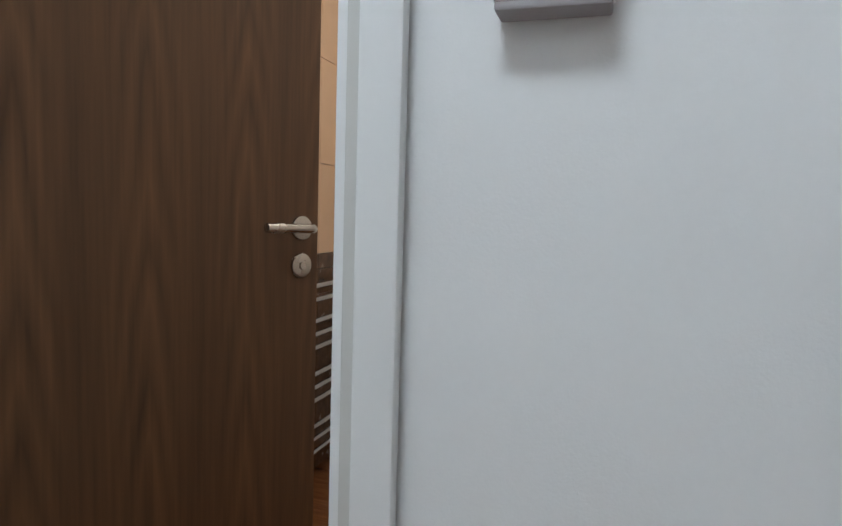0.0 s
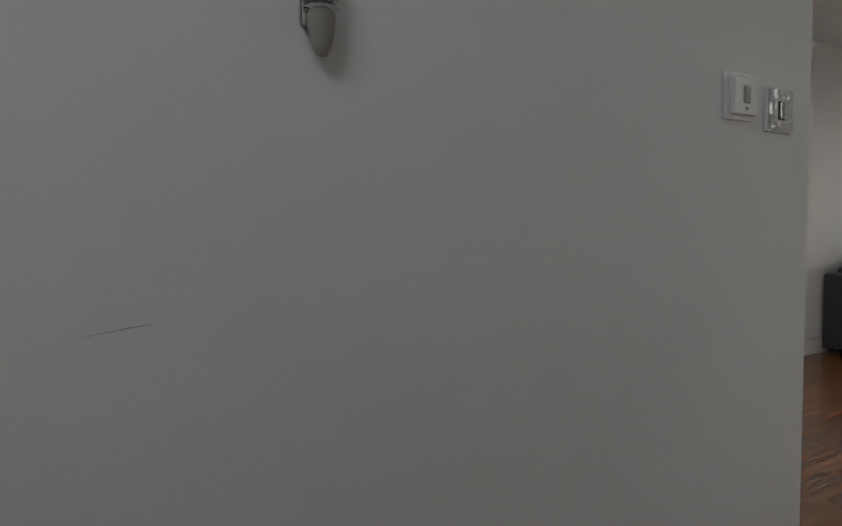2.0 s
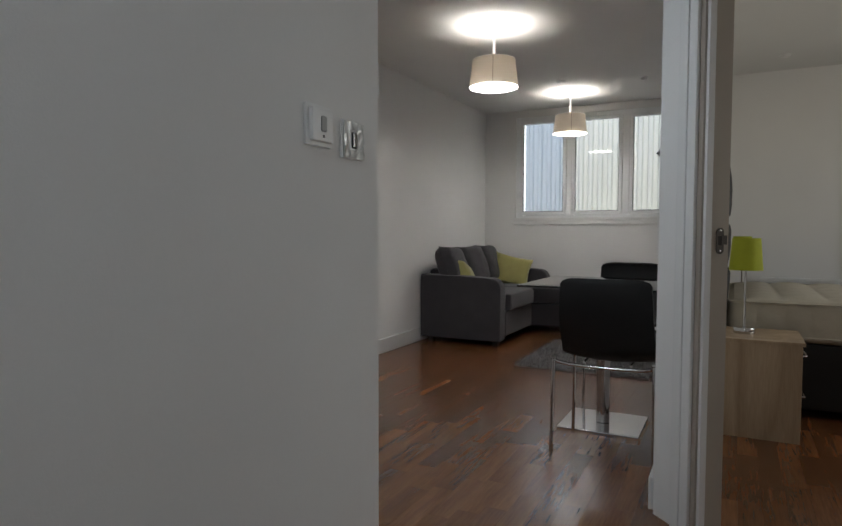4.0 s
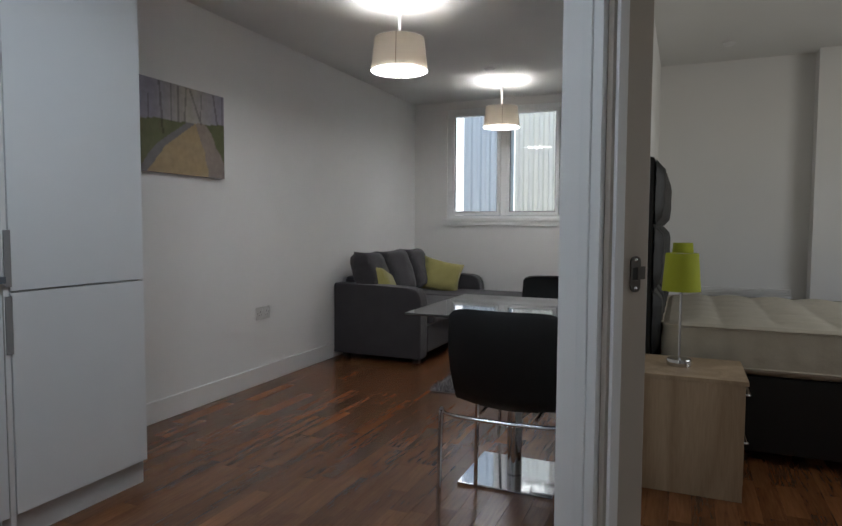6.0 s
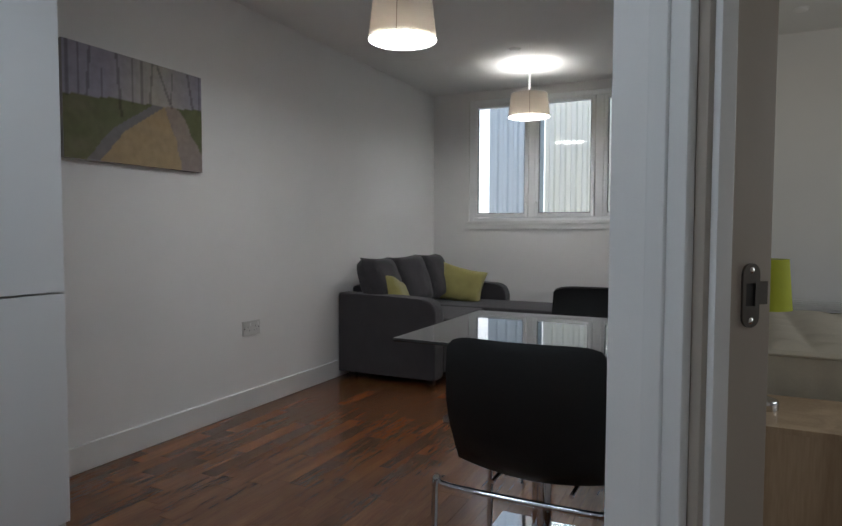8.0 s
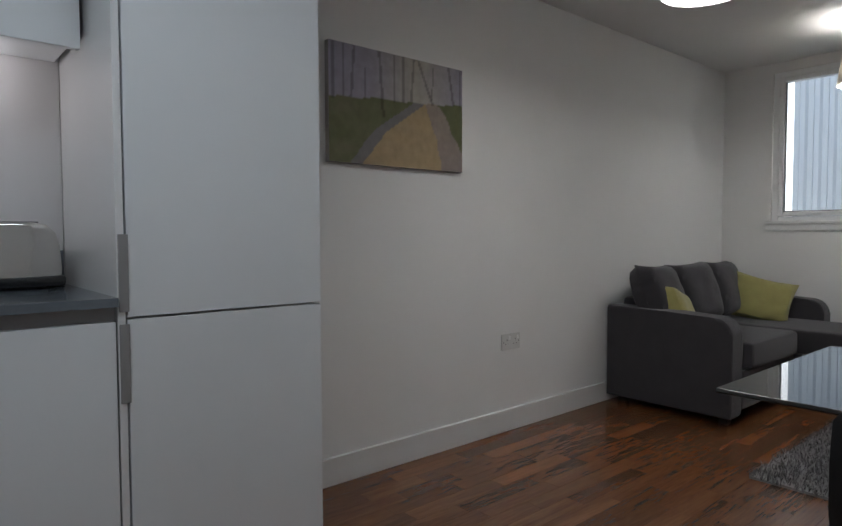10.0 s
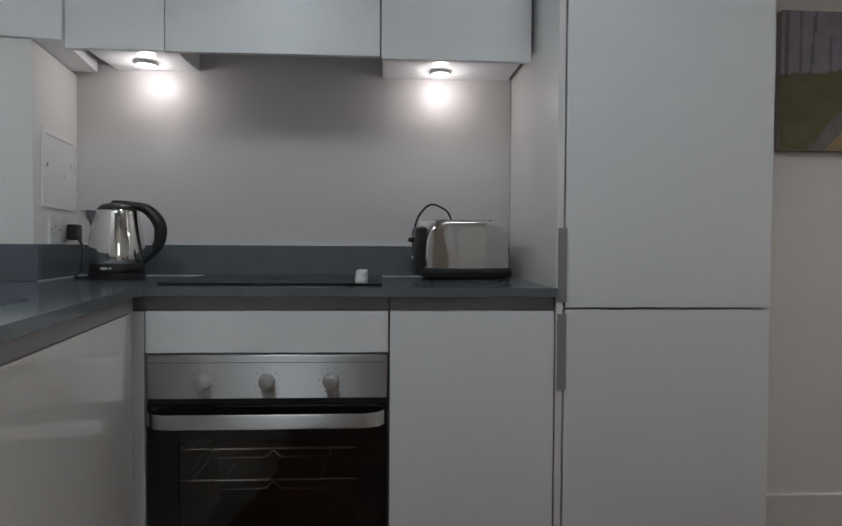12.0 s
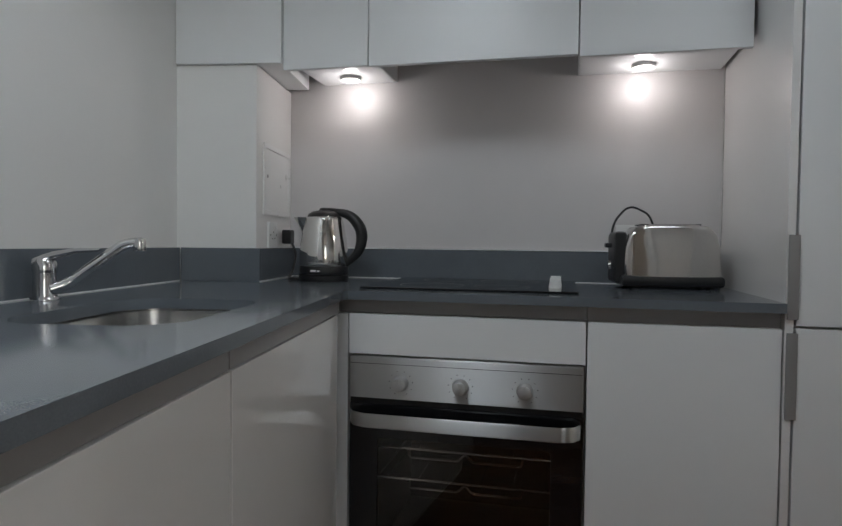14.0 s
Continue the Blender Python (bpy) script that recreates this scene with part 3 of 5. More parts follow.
def fridge_unit():
    root = thing("tall_fridge_cabinet", "tall white cabinet housing a fridge freezer", "cabinet")
    part("body", boxes((-0.595, -0.024, 0.002, 0.552, 0.0, 2.22)), CARCASS, root)
    part("side_panel", boxes((-0.595, 0.0, -0.018, 0.0, 0.0, 2.22), bevel=0.001), GLOSS_W, root, "glossy white end panel")
    up = part("upper_door", boxes((-0.021, 0.0, 0.005, 0.553, 0.861, 2.218), bevel=0.0018), SATIN_W, root)
    lo = part("lower_door", boxes((-0.021, 0.0, 0.005, 0.553, 0.10, 0.855), bevel=0.0018), SATIN_W, root)
    handle_edge(up, 0.0, 0.004, 0.875, 1.065)
    handle_edge(lo, 0.0, 0.004, 0.65, 0.845)
    part("plinth", boxes((-0.06, -0.045, 0.0, 0.553, 0.0, 0.095)), SATIN_W, root)


fridge_unit()


def base_cabinet():
    root = thing("base_cabinet", "white handleless kitchen base cabinet", "cabinet")
    part("body", boxes((-0.58, -0.022, -0.443, -0.021, 0.10, 0.885)), CARCASS, root)
    part("door", boxes((-0.019, 0.0, -0.444, -0.022, 0.10, 0.852), bevel=0.0018), SATIN_W, root)
    part("shadow_rail", boxes((-0.03, -0.02, -0.445, -0.02, 0.853, 0.888), bevel=0.001), RAIL, root, "grey recessed grip rail")
    part("plinth", boxes((-0.06, -0.045, -0.445, -0.02, 0.0, 0.095)), SATIN_W, root)


base_cabinet()


def oven():
    hous = thing("oven_cabinet", "white cabinet built round the oven with a false drawer front", "cabinet")
    part("body", boxes((-0.58, -0.56, -1.046, -0.449, 0.10, 0.885), (-0.56, -0.022, -1.050, -1.046, 0.10, 0.885), (-0.56, -0.022, -0.449, -0.446, 0.10, 0.885),
                       (-0.56, -0.022, -1.046, -0.449, 0.757, 0.77)), CARCASS, hous)
    part("drawer_front", boxes((-0.019, 0.0, -1.048, -0.448, 0.747, 0.852), bevel=0.0018), SATIN_W, hous)
    part("shadow_rail", boxes((-0.03, -0.02, -1.13, -0.446, 0.853, 0.888), bevel=0.001), RAIL, hous, "grey recessed grip rail")
    root = thing("oven", "built-in steel single oven with three round knobs and dark glass door", "oven")
    y0, y1 = -1.044, -0.451
    part("cavity", boxes((-0.52, -0.50, y0 + 0.03, y1 - 0.03, 0.16, 0.60), (-0.50, -0.02, y0 + 0.03, y0 + 0.045, 0.16, 0.60), (-0.50, -0.02, y1 - 0.045, y1 - 0.03, 0.16, 0.60),
                         (-0.50, -0.02, y0 + 0.045, y1 - 0.045, 0.16, 0.175), (-0.50, -0.02, y0 + 0.045, y1 - 0.045, 0.585, 0.60)), OVEN_IN, root)
    bm = bmesh.new()
    for z in (0.406, 0.488):
        tube(bm, bend((-0.06, y0 + 0.06, z), (-0.45, y0 + 0.06, z), (-0.45, y1 - 0.06, z), (-0.06, y1 - 0.06, z), r=0.02), 0.0028, 6)
        for k in range(6):
            tube(bm, [(-0.06, y0 + 0.09 + k * 0.083, z), (-0.45, y0 + 0.09 + k * 0.083, z)], 0.0015, 5)
        tube(bm, [(-0.06, y0 + 0.05, z), (-0.06, y1 - 0.05, z)], 0.003, 6)
        tube(bm, bend((-0.058, -0.90, z), (-0.058, -0.895, z - 0.022), (-0.058, -0.765, z - 0.022), (-0.058, -0.745, z - 0.002), (-0.058, -0.725, z - 0.022), (-0.058, -0.60, z - 0.022), (-0.058, -0.595, z), r=0.008), 0.003, 6)
    part("oven_rack", bm, CHROME, root, "chromed wire oven racks")
    panel = part("control_panel", boxes((-0.018, 0.006, y0, y1, 0.634, 0.742), bevel=0.002), STEEL_PANEL, root, "brushed steel control panel")
    part("panel_line", boxes((0.0055, 0.0066, y0 + 0.004, y1 - 0.004, 0.7235, 0.7248)), BLACK_P, panel)
    marks = {-0.905: "left", -0.750: "mid", -0.590: "right"}
    for y in marks:
        bm = lathe(bmesh.new(), [(0, 0.028), (0.013, 0.028), (0.0165, 0.025), (0.018, 0.004), (0.021, 0.001), (0.021, 0.0)], 28)
        box(bm, -0.0015, 0.0015, -0.001, 0.016, 0.026, 0.0292)
        part("knob", moved(bm, pose(0.006, y, 0.677, 90, 0, 90)), material("grey_knob", (0.5, 0.5, 0.5), 0.35, metal=0.5), panel, "grey round oven knob")
        bm = bmesh.new()
        for k in range(10):
            a = radians(-150 + k * 33.3)
            yy, zz = y + 0.031 * math.sin(a), 0.677 + 0.031 * math.cos(a)
            box(bm, 0.0058, 0.0064, yy - 0.0011, yy + 0.0011, zz - 0.0011, zz + 0.0011)
        part("dial_marks", bm, BLACK_P, panel)
    part("vent_slot", boxes((-0.018, -0.004, y0, y1, 0.618, 0.633)), BLACK_P, root)
    bm = slab(bmesh.new(), [(y0, 0.13), (y1, 0.13), (y1, 0.617), (y0, 0.617)], -0.018, 0.0, rounded(y0 + 0.075, y1 - 0.075, 0.20, 0.53, 0.012, 4))
    door = part("oven_door", moved(bm, pose(0, 0, 0, 90, 0, 90)), BLACK_G, root, "black glass oven door", smooth=False)
    part("door_glass", boxes((-0.012, -0.002, y0 + 0.0755, y1 - 0.0755, 0.2005, 0.5295)), OVEN_GLASS, door)
    bm = bmesh.new()
    yy = [y0 + 0.006, y0 + 0.022, y0 + 0.055, (y0 + y1) / 2, y1 - 0.055, y1 - 0.022, y1 - 0.006]
    xx = [0.004, 0.03, 0.043, 0.045, 0.043, 0.03, 0.004]
    sec = []
    for x, y in zip(xx, yy):
        sec.append([bm.verts.new(v) for v in ((x, y, 0.600), (x + 0.009, y, 0.606), (x + 0.012, y, 0.602), (x + 0.012, y, 0.574), (x + 0.009, y, 0.570), (x, y, 0.574))])
    for a, b in zip(sec, sec[1:]):
        for k in range(6):
            bm.faces.new((a[k], a[(k + 1) % 6], b[(k + 1) % 6], b[k]))
    bm.faces.new(sec[0])
    bm.faces.new(sec[-1][::-1])
    part("oven_handle", bm, STEEL_PANEL, door, "wide brushed steel bar handle")
    part("plinth", boxes((-0.06, -0.045, -1.05, -0.446, 0.0, 0.095)), SATIN_W, hous)


oven()
bm = boxes((-0.30, -0.001, -1.098, -1.051, 0.10, 0.852), bevel=0.002)
tagged(part("corner_post", bm, SATIN_W, None, "white corner filler post between cabinet runs"), category="filler panel")


def sink_cabinets():
    for a, b, wide in ((0.004, 0.703, True), (0.707, 1.19, False)):
        root = thing("sink_base_cabinet", "glossy white base cabinet below the sink" if wide else "glossy white base cabinet beside the sink", "cabinet")
        root.matrix_world = SINK
        part("body", boxes((a, b, -0.58, -0.545, 0.10, 0.70), (a, a + 0.016, -0.545, -0.04, 0.10, 0.70), (b - 0.016, b, -0.545, -0.04, 0.10, 0.70),
                           (a + 0.016, b - 0.016, -0.545, -0.04, 0.10, 0.116)), CARCASS, root)
        part("door", boxes((a + 0.002, b - 0.002, -0.032, -0.012, 0.10, 0.852), bevel=0.0018), GLOSS_W, root, "glossy white door")
        part("shadow_rail", boxes((a - 0.03 if wide else a, b, -0.032, -0.015, 0.854, 0.889), bevel=0.001), RAIL, root, "grey recessed grip rail")
        part("plinth", boxes((a, b, -0.08, -0.065, 0.0, 0.095)), SATIN_W, root)


sink_cabinets()

WT0, WT1 = 0.890, 0.912


def sp(u, v):
    p = SINK @ Vector((u, v, 0))
    return (p.x, p.y)


def worktop():
    root = thing("worktop", "dark grey quartz L-shaped worktop with upstands", "worktop")
    outline = [(-0.598, -0.020), (0.020, -0.020), (0.020, -1.045), sp(0.0, -0.002), sp(1.225, 0.010), sp(1.21, -0.10), sp(1.135, -0.598), sp(-0.325, -0.598), sp(-0.325, -0.343), sp(-0.70, -0.343)]
    hole = [sp(*p) for p in rounded(0.27, 0.70, -0.40, -0.105, 0.09, 7)]
    bm = slab(bmesh.new(), outline, WT0, WT1, hole)
    part("slab", bm, STONE, root)
    part("upstand", boxes((-0.598, -0.582, -1.48, -0.022, WT1, 1.016), bevel=0.0015), STONE, root)
    part("upstand", moved(boxes((-0.31, 1.13, -0.597, -0.581, WT1, 1.016), bevel=0.0015), SINK), STONE, root)
    part("upstand", moved(boxes((-0.327, -0.311, -0.58, -0.327, WT1, 1.016), bevel=0.0015), SINK), STONE, root)
    part("upstand", moved(boxes((-0.685, -0.328, -0.343, -0.327, WT1, 1.016), bevel=0.0015), SINK), STONE, root)
    bm = boxes((-0.598, -0.580, -1.48, -0.022, 1.0165, 1.020), bevel=0.001)
    box(bm, -0.582, -0.5795, -1.48, -0.022, WT1 + 0.0002, WT1 + 0.0028)
    join(bm, moved(boxes((-0.311, 1.13, -0.581, -0.5785, WT1 + 0.0002, WT1 + 0.0028), (-0.685, -0.311, -0.327, -0.3245, WT1 + 0.0002, WT1 + 0.0028)), SINK))
    part("sealant", bm, PLASTIC_W, root, "white sealant bead")


worktop()


def sink():
    root = thing("sink", "undermounted stainless steel sink bowl", "sink")
    root.matrix_world = SINK
    bm = bmesh.new()
    loops = []
    for inset, z in ((-0.012, WT0 - 0.001), (-0.012, WT0 - 0.003), (0.004, WT0 - 0.004), (0.012, WT0 - 0.13), (0.04, WT0 - 0.165), (0.12, WT0 - 0.17)):
        loops.append([bm.verts.new((x, y, z)) for x, y in rounded(0.27 + inset, 0.70 - inset, -0.40 + inset, -0.105 - inset, max(0.02, 0.09 - inset), 7)])
    for a, b in zip(loops, loops[1:]):
        for k in range(len(a)):
            bm.faces.new((a[k], a[(k + 1) % len(a)], b[(k + 1) % len(b)], b[k]))
    bm.faces.new(loops[-1])
    part("bowl", bm, STEEL, root)
    part("waste", lathe(bmesh.new(), [(0.0, 0.0), (0.03, 0.001), (0.04, 0.004), (0.042, 0.001)], 24, pose(0.485, -0.255, WT0 - 0.169)), CHROME, root, "round chrome waste")


sink()


def tap():
    root = thing("mixer_tap", "chrome single-lever kitchen mixer tap", "tap", (0.475, -1.535, WT1))
    part("tap_body", lathe(bmesh.new(), [(0, 0), (0.027, 0), (0.027, 0.004), (0.0225, 0.009), (0.0215, 0.055), (0.023, 0.058), (0.023, 0.074), (0.018, 0.083), (0, 0.086)], 28), CHROME, root)
    bm = tube(bmesh.new(), bend((0.0, 0.015, 0.022), (-0.020, 0.036, 0.032), (-0.073, 0.130, 0.117), (-0.090, 0.160, 0.119), r=0.018), [0.0125] * 6 + [0.011] * 8, 14)
    part("spout", bm, CHROME, root, "slanting chrome spout")
    part("aerator", lathe(bmesh.new(), [(0, 0), (0.0125, 0), (0.0135, 0.004), (0.0135, 0.02), (0.011, 0.026), (0, 0.027)], 18, pose(-0.087, 0.156, 0.101)), CHROME, root)
    bm = bmesh.new()
    st = [((0.004, -0.018, 0.076), 0.021, 0.012), ((-0.010, 0.014, 0.090), 0.019, 0.010), ((-0.028, 0.055, 0.101), 0.014, 0.006), ((-0.045, 0.095, 0.103), 0.010, 0.004)]
    rings = []
    for c, w, h in st:
        d = Vector((0.91, 0.41, 0)) * w
        rings.append([bm.verts.new(Vector(c) + d * math.cos(k * math.tau / 10) + Vector((0, 0, h)) * math.sin(k * math.tau / 10)) for k in range(10)])
    for a, b in zip(rings, rings[1:]):
        for k in range(10):
            bm.faces.new((a[k], a[(k + 1) % 10], b[(k + 1) % 10], b[k]))
    bm.faces.new(rings[0])
    bm.faces.new(rings[-1][::-1])
    part("lever", bm, CHROME, root, "flat chrome lever")


tap()


def hob():
    root = thing("ceramic_hob", "black glass ceramic hob with cream knobs set in the worktop", "hob")
    part("hob_glass", boxes((-0.575, -0.070, -1.045, -0.465, WT1 + 0.0005, WT1 + 0.0065), bevel=0.002), BLACK_G, root)
    for x, y, r in ((-0.20, -0.87, 0.09), (-0.45, -0.87, 0.075), (-0.20, -0.67, 0.075), (-0.45, -0.67, 0.09)):
        bm = bmesh.new()
        tube(bm, [(x + r * math.cos(k * math.tau / 40), y + r * math.sin(k * math.tau / 40), WT1 + 0.0062) for k in range(40)], 0.0008, 4, closed=True)
        part("zone_ring", bm, material("zone_print", (0.12, 0.12, 0.12), 0.4), root)
    for k in range(4):
        bm = lathe(bmesh.new(), [(0, 0.022), (0.012, 0.022), (0.0145, 0.020), (0.0165, 0.006), (0.0175, 0.0)], 24)
        box(bm, -0.003, 0.003, -0.0145, 0.0145, 0.019, 0.026, bevel=0.001)
        part("hob_knob", moved(bm, pose(-0.20 - k * 0.052, -0.525, WT1 + 0.0065)), PLASTIC_W, root, "cream plastic hob knob")


hob()


def wall_cupboards():
    spec = [("wall_cupboard", -1.360, -1.086, 1.568, True), ("extractor_cupboard", -1.083, -0.474, 1.566, False), ("wall_cupboard", -0.470, -0.030, 1.560, True)]
    for name, y0, y1, z0, lit in spec:
        root = thing(name, "white handleless wall cupboard with an underlight" if lit else ("white flap-fronted cupboard hiding the extractor" if name[0] == "e" else ""), "cupboard", group="wall cupboards")
        if name[0] == "e":
            part("body", boxes((-0.58, -0.272, y0 + 0.002, y1 - 0.002, 1.80, 2.22)), CARCASS, root)
            part("extractor", boxes((-0.57, -0.30, y0 + 0.03, y1 - 0.03, 1.76, 1.798), bevel=0.003), STEEL, root, "steel extractor body")
        else:
            part("body", boxes((-0.598 if lit else -0.34, -0.272, y0 + 0.001, y1 - 0.001, z0 + 0.038, 2.22)), SATIN_W, root)
        part("door", boxes((-0.270, -0.250, y0, y1, z0, 2.22), bevel=0.0018), SATIN_W, root)
        if lit:
            part("pelmet", boxes((-0.575, -0.272, y0 + 0.004, y1 - 0.004, z0 + 0.035, z0 + 0.0375), bevel=0.001), SATIN_W, root, "white underside panel")

    root = thing("wall_cupboard", "white wall cupboard over the boxed pipes", "cupboard", group="wall cupboards")
    root.matrix_world = SINK
    part("body", boxes((-0.66, -0.338, -0.598, -0.268, 1.588, 2.22)), SATIN_W, root)
    part("door", boxes((-0.336, -0.316, -0.598, -0.264, 1.585, 2.22), bevel=0.0018), SATIN_W, root)


wall_cupboards()


def led(y, z):
    root = thing("under_cupboard_light", "lit round white puck light under a cupboard", "light", (-0.49, y, z - 0.0125), group="puck lights")
    part("rim", lathe(bmesh.new(), [(0.026, -0.010), (0.033, -0.011), (0.035, -0.008), (0.036, 0.0), (0.02, 0.0)], 32), PLASTIC_W, root)
    part("lens", lathe(bmesh.new(), [(0, -0.0115), (0.02, -0.0112), (0.0258, -0.0095)], 28), LEDM, root, "glowing frosted lens")
    lamp("puck_light", "POINT", pose(-0.49, y, z - 0.047), 0.54, (1.0, 0.955, 0.965), size=0.02)


led(-1.225, 1.615)
led(-0.275, 1.6075)

# splashback, boxing with its access panel
structure("splashback", boxes((-0.599, -0.594, -1.50, -0.02, 1.0205, 1.80)), SPLASH, "satin pale grey kitchen splashback")
structure("pipe_boxing", moved(boxes((-0.80, -0.328, -0.61, -0.344, -0.1, 1.584)), SINK), WALL, "white boxed-in pipes in the kitchen corner")
ap = thing("access_panel", "white square access panel on the boxing", "panel")
ap.matrix_world = SINK @ pose(0, -0.3435, 0)
part("frame", boxes((-0.66, -0.385, 0, 0.006, 1.125, 1.140), (-0.66, -0.385, 0, 0.006, 1.340, 1.355), (-0.66, -0.645, 0, 0.006, 1.14, 1.34),
                    (-0.40, -0.385, 0, 0.006, 1.14, 1.34), bevel=0.001), PLASTIC_W, ap)
part("flap", boxes((-0.6435, -0.4015, 0, 0.004, 1.1415, 1.3385), bevel=0.001), PLASTIC_W, ap)
part("latch", lathe(bmesh.new(), [(0, 0.003), (0.005, 0.002), (0.006, 0)], 14, pose(-0.42, 0.004, 1.25, -90, 0, 0)), RAIL, ap)


def socket(name, m, w, gang, label, plate=PLASTIC_W):
    """A wall socket plate, lying in local xz, its face towards -y."""
    root = thing(name, label, "socket")
    root.matrix_world = m
    part("plate", boxes((-w / 2, w / 2, -0.009, 0.0, -0.043, 0.043), bevel=0.002), plate, root)
    for g in range(gang):
        cx = (g - (gang - 1) / 2) * 0.066
        for dx, dz, a, b in ((0, 0.010, 0.0022, 0.0045), (-0.0111, -0.012, 0.0035, 0.002), (0.0111, -0.012, 0.0035, 0.002)):
            part("pin_hole", boxes((cx + dx - a, cx + dx + a, -0.0094, -0.0085, dz - b, dz + b)), HOLE, root)
        part("rocker", boxes((cx + 0.016, cx + 0.026, -0.0115, -0.008, 0.012, 0.032), bevel=0.001), PLASTIC_W, root)
    for x in (-w / 2 + 0.012, w / 2 - 0.012):
        part("screw", lathe(bmesh.new(), [(0, 0.0005), (0.003, 0.0003), (0.0035, 0)], 10, pose(x, -0.009, 0, 90, 0, 0)), NICKEL, root)
    return root


socket("wall_socket", pose(WX, 2.105, 0.484, 0, 0, 90), 0.146, 2, "pale grey double wall socket above the skirting", SOCKET_G)
socket("wall_socket", SINK @ pose(-0.47, -0.3437, 1.06, 0, 0, 180), 0.086, 1, "white single socket feeding the kettle")
socket("wall_socket", pose(-0.594, -0.265, 1.062, 0, 0, 90), 0.146, 2, "white double socket behind the toaster")


# ---- worktop appliances ----
def kettle():
    root = thing("kettle", "polished steel jug kettle with black handle and base", "kettle", (-0.36, -1.265, WT1 + 0.0005), 96)
    # local -x is the spout, +x the handle
    part("power_base", lathe(bmesh.new(), [(0, 0), (0.078, 0), (0.08, 0.004), (0.08, 0.018), (0.074, 0.022), (0, 0.022)], 40), BLACK_P, root)
    part("band", lathe(bmesh.new(), [(0, 0.0225), (0.077, 0.0225), (0.079, 0.026), (0.079, 0.044), (0.076, 0.048), (0, 0.048)], 40), BLACK_P, root)
    part("jug", lathe(bmesh.new(), [(0.0765, 0.0485), (0.079, 0.06), (0.0785, 0.09), (0.074, 0.13), (0.067, 0.17), (0.061, 0.198), (0.060, 0.203), (0.056, 0.206), (0.05, 0.204)], 48), STEEL_KETTLE, root, "polished steel jug")
    part("lid", lathe(bmesh.new(), [(0.0545, 0.2065), (0.052, 0.215), (0.04, 0.224), (0.018, 0.2285), (0.014, 0.236), (0, 0.238)], 36), BLACK_P, root)
    bm = bmesh.new()
    rows = []
    for z, r, o in ((0.148, 0.010, -0.072), (0.175, 0.020, -0.082), (0.205, 0.030, -0.102), (0.2055, 0.026, -0.100)):
        rows.append([bm.verts.new((o + (0.028 if abs(a) > 60 else 0) * (abs(a) - 60) / 30 * 1.0 + (1 - math.cos(radians(a))) * 0.02, r * math.sin(radians(a)), z)) for a in range(-90, 91, 18)])
    for a, b in zip(rows, rows[1:]):
        for k in range(len(a) - 1):
            bm.faces.new((a[k], a[k + 1], b[k + 1], b[k]))
    part("spout", bm, STEEL_KETTLE, root, "pointed steel spout")
    pts = bend((0.01, 0, 0.226), (0.085, 0, 0.218), (0.128, 0, 0.165), (0.120, 0, 0.095), (0.066, 0, 0.050), r=0.05, n=6)
    part("handle", tube(bmesh.new(), pts, [0.012 + 0.007 * math.sin(math.pi * i / (len(pts) - 1)) for i in range(len(pts))], 12), BLACK_P, root, "black plastic loop handle")
    part("trim_marks", boxes((-0.022, -0.004, -0.0795, -0.0775, 0.031, 0.037), (0.0, 0.008, -0.0795, -0.0775, 0.032, 0.036)), PLASTIC_W, root)


kettle()
bm = moved(boxes((-0.60, -0.553, -0.334, -0.30, 1.03, 1.08), bevel=0.006), SINK)
plug = tagged(part("power_plug", bm, BLACK_P, None, "black kettle plug in the wall socket"), category="plug")
bm = tube(bmesh.new(), bend((-0.485, -1.44, 1.04), (-0.475, -1.415, 1.0), (-0.44, -1.41, 0.94), (-0.38, -1.40, 0.917), (-0.33, -1.37, 0.917), (-0.36, -1.33, 0.917), r=0.03), 0.0045, 8)
part("cord", bm, BLACK_P, plug, "black looping power cord")


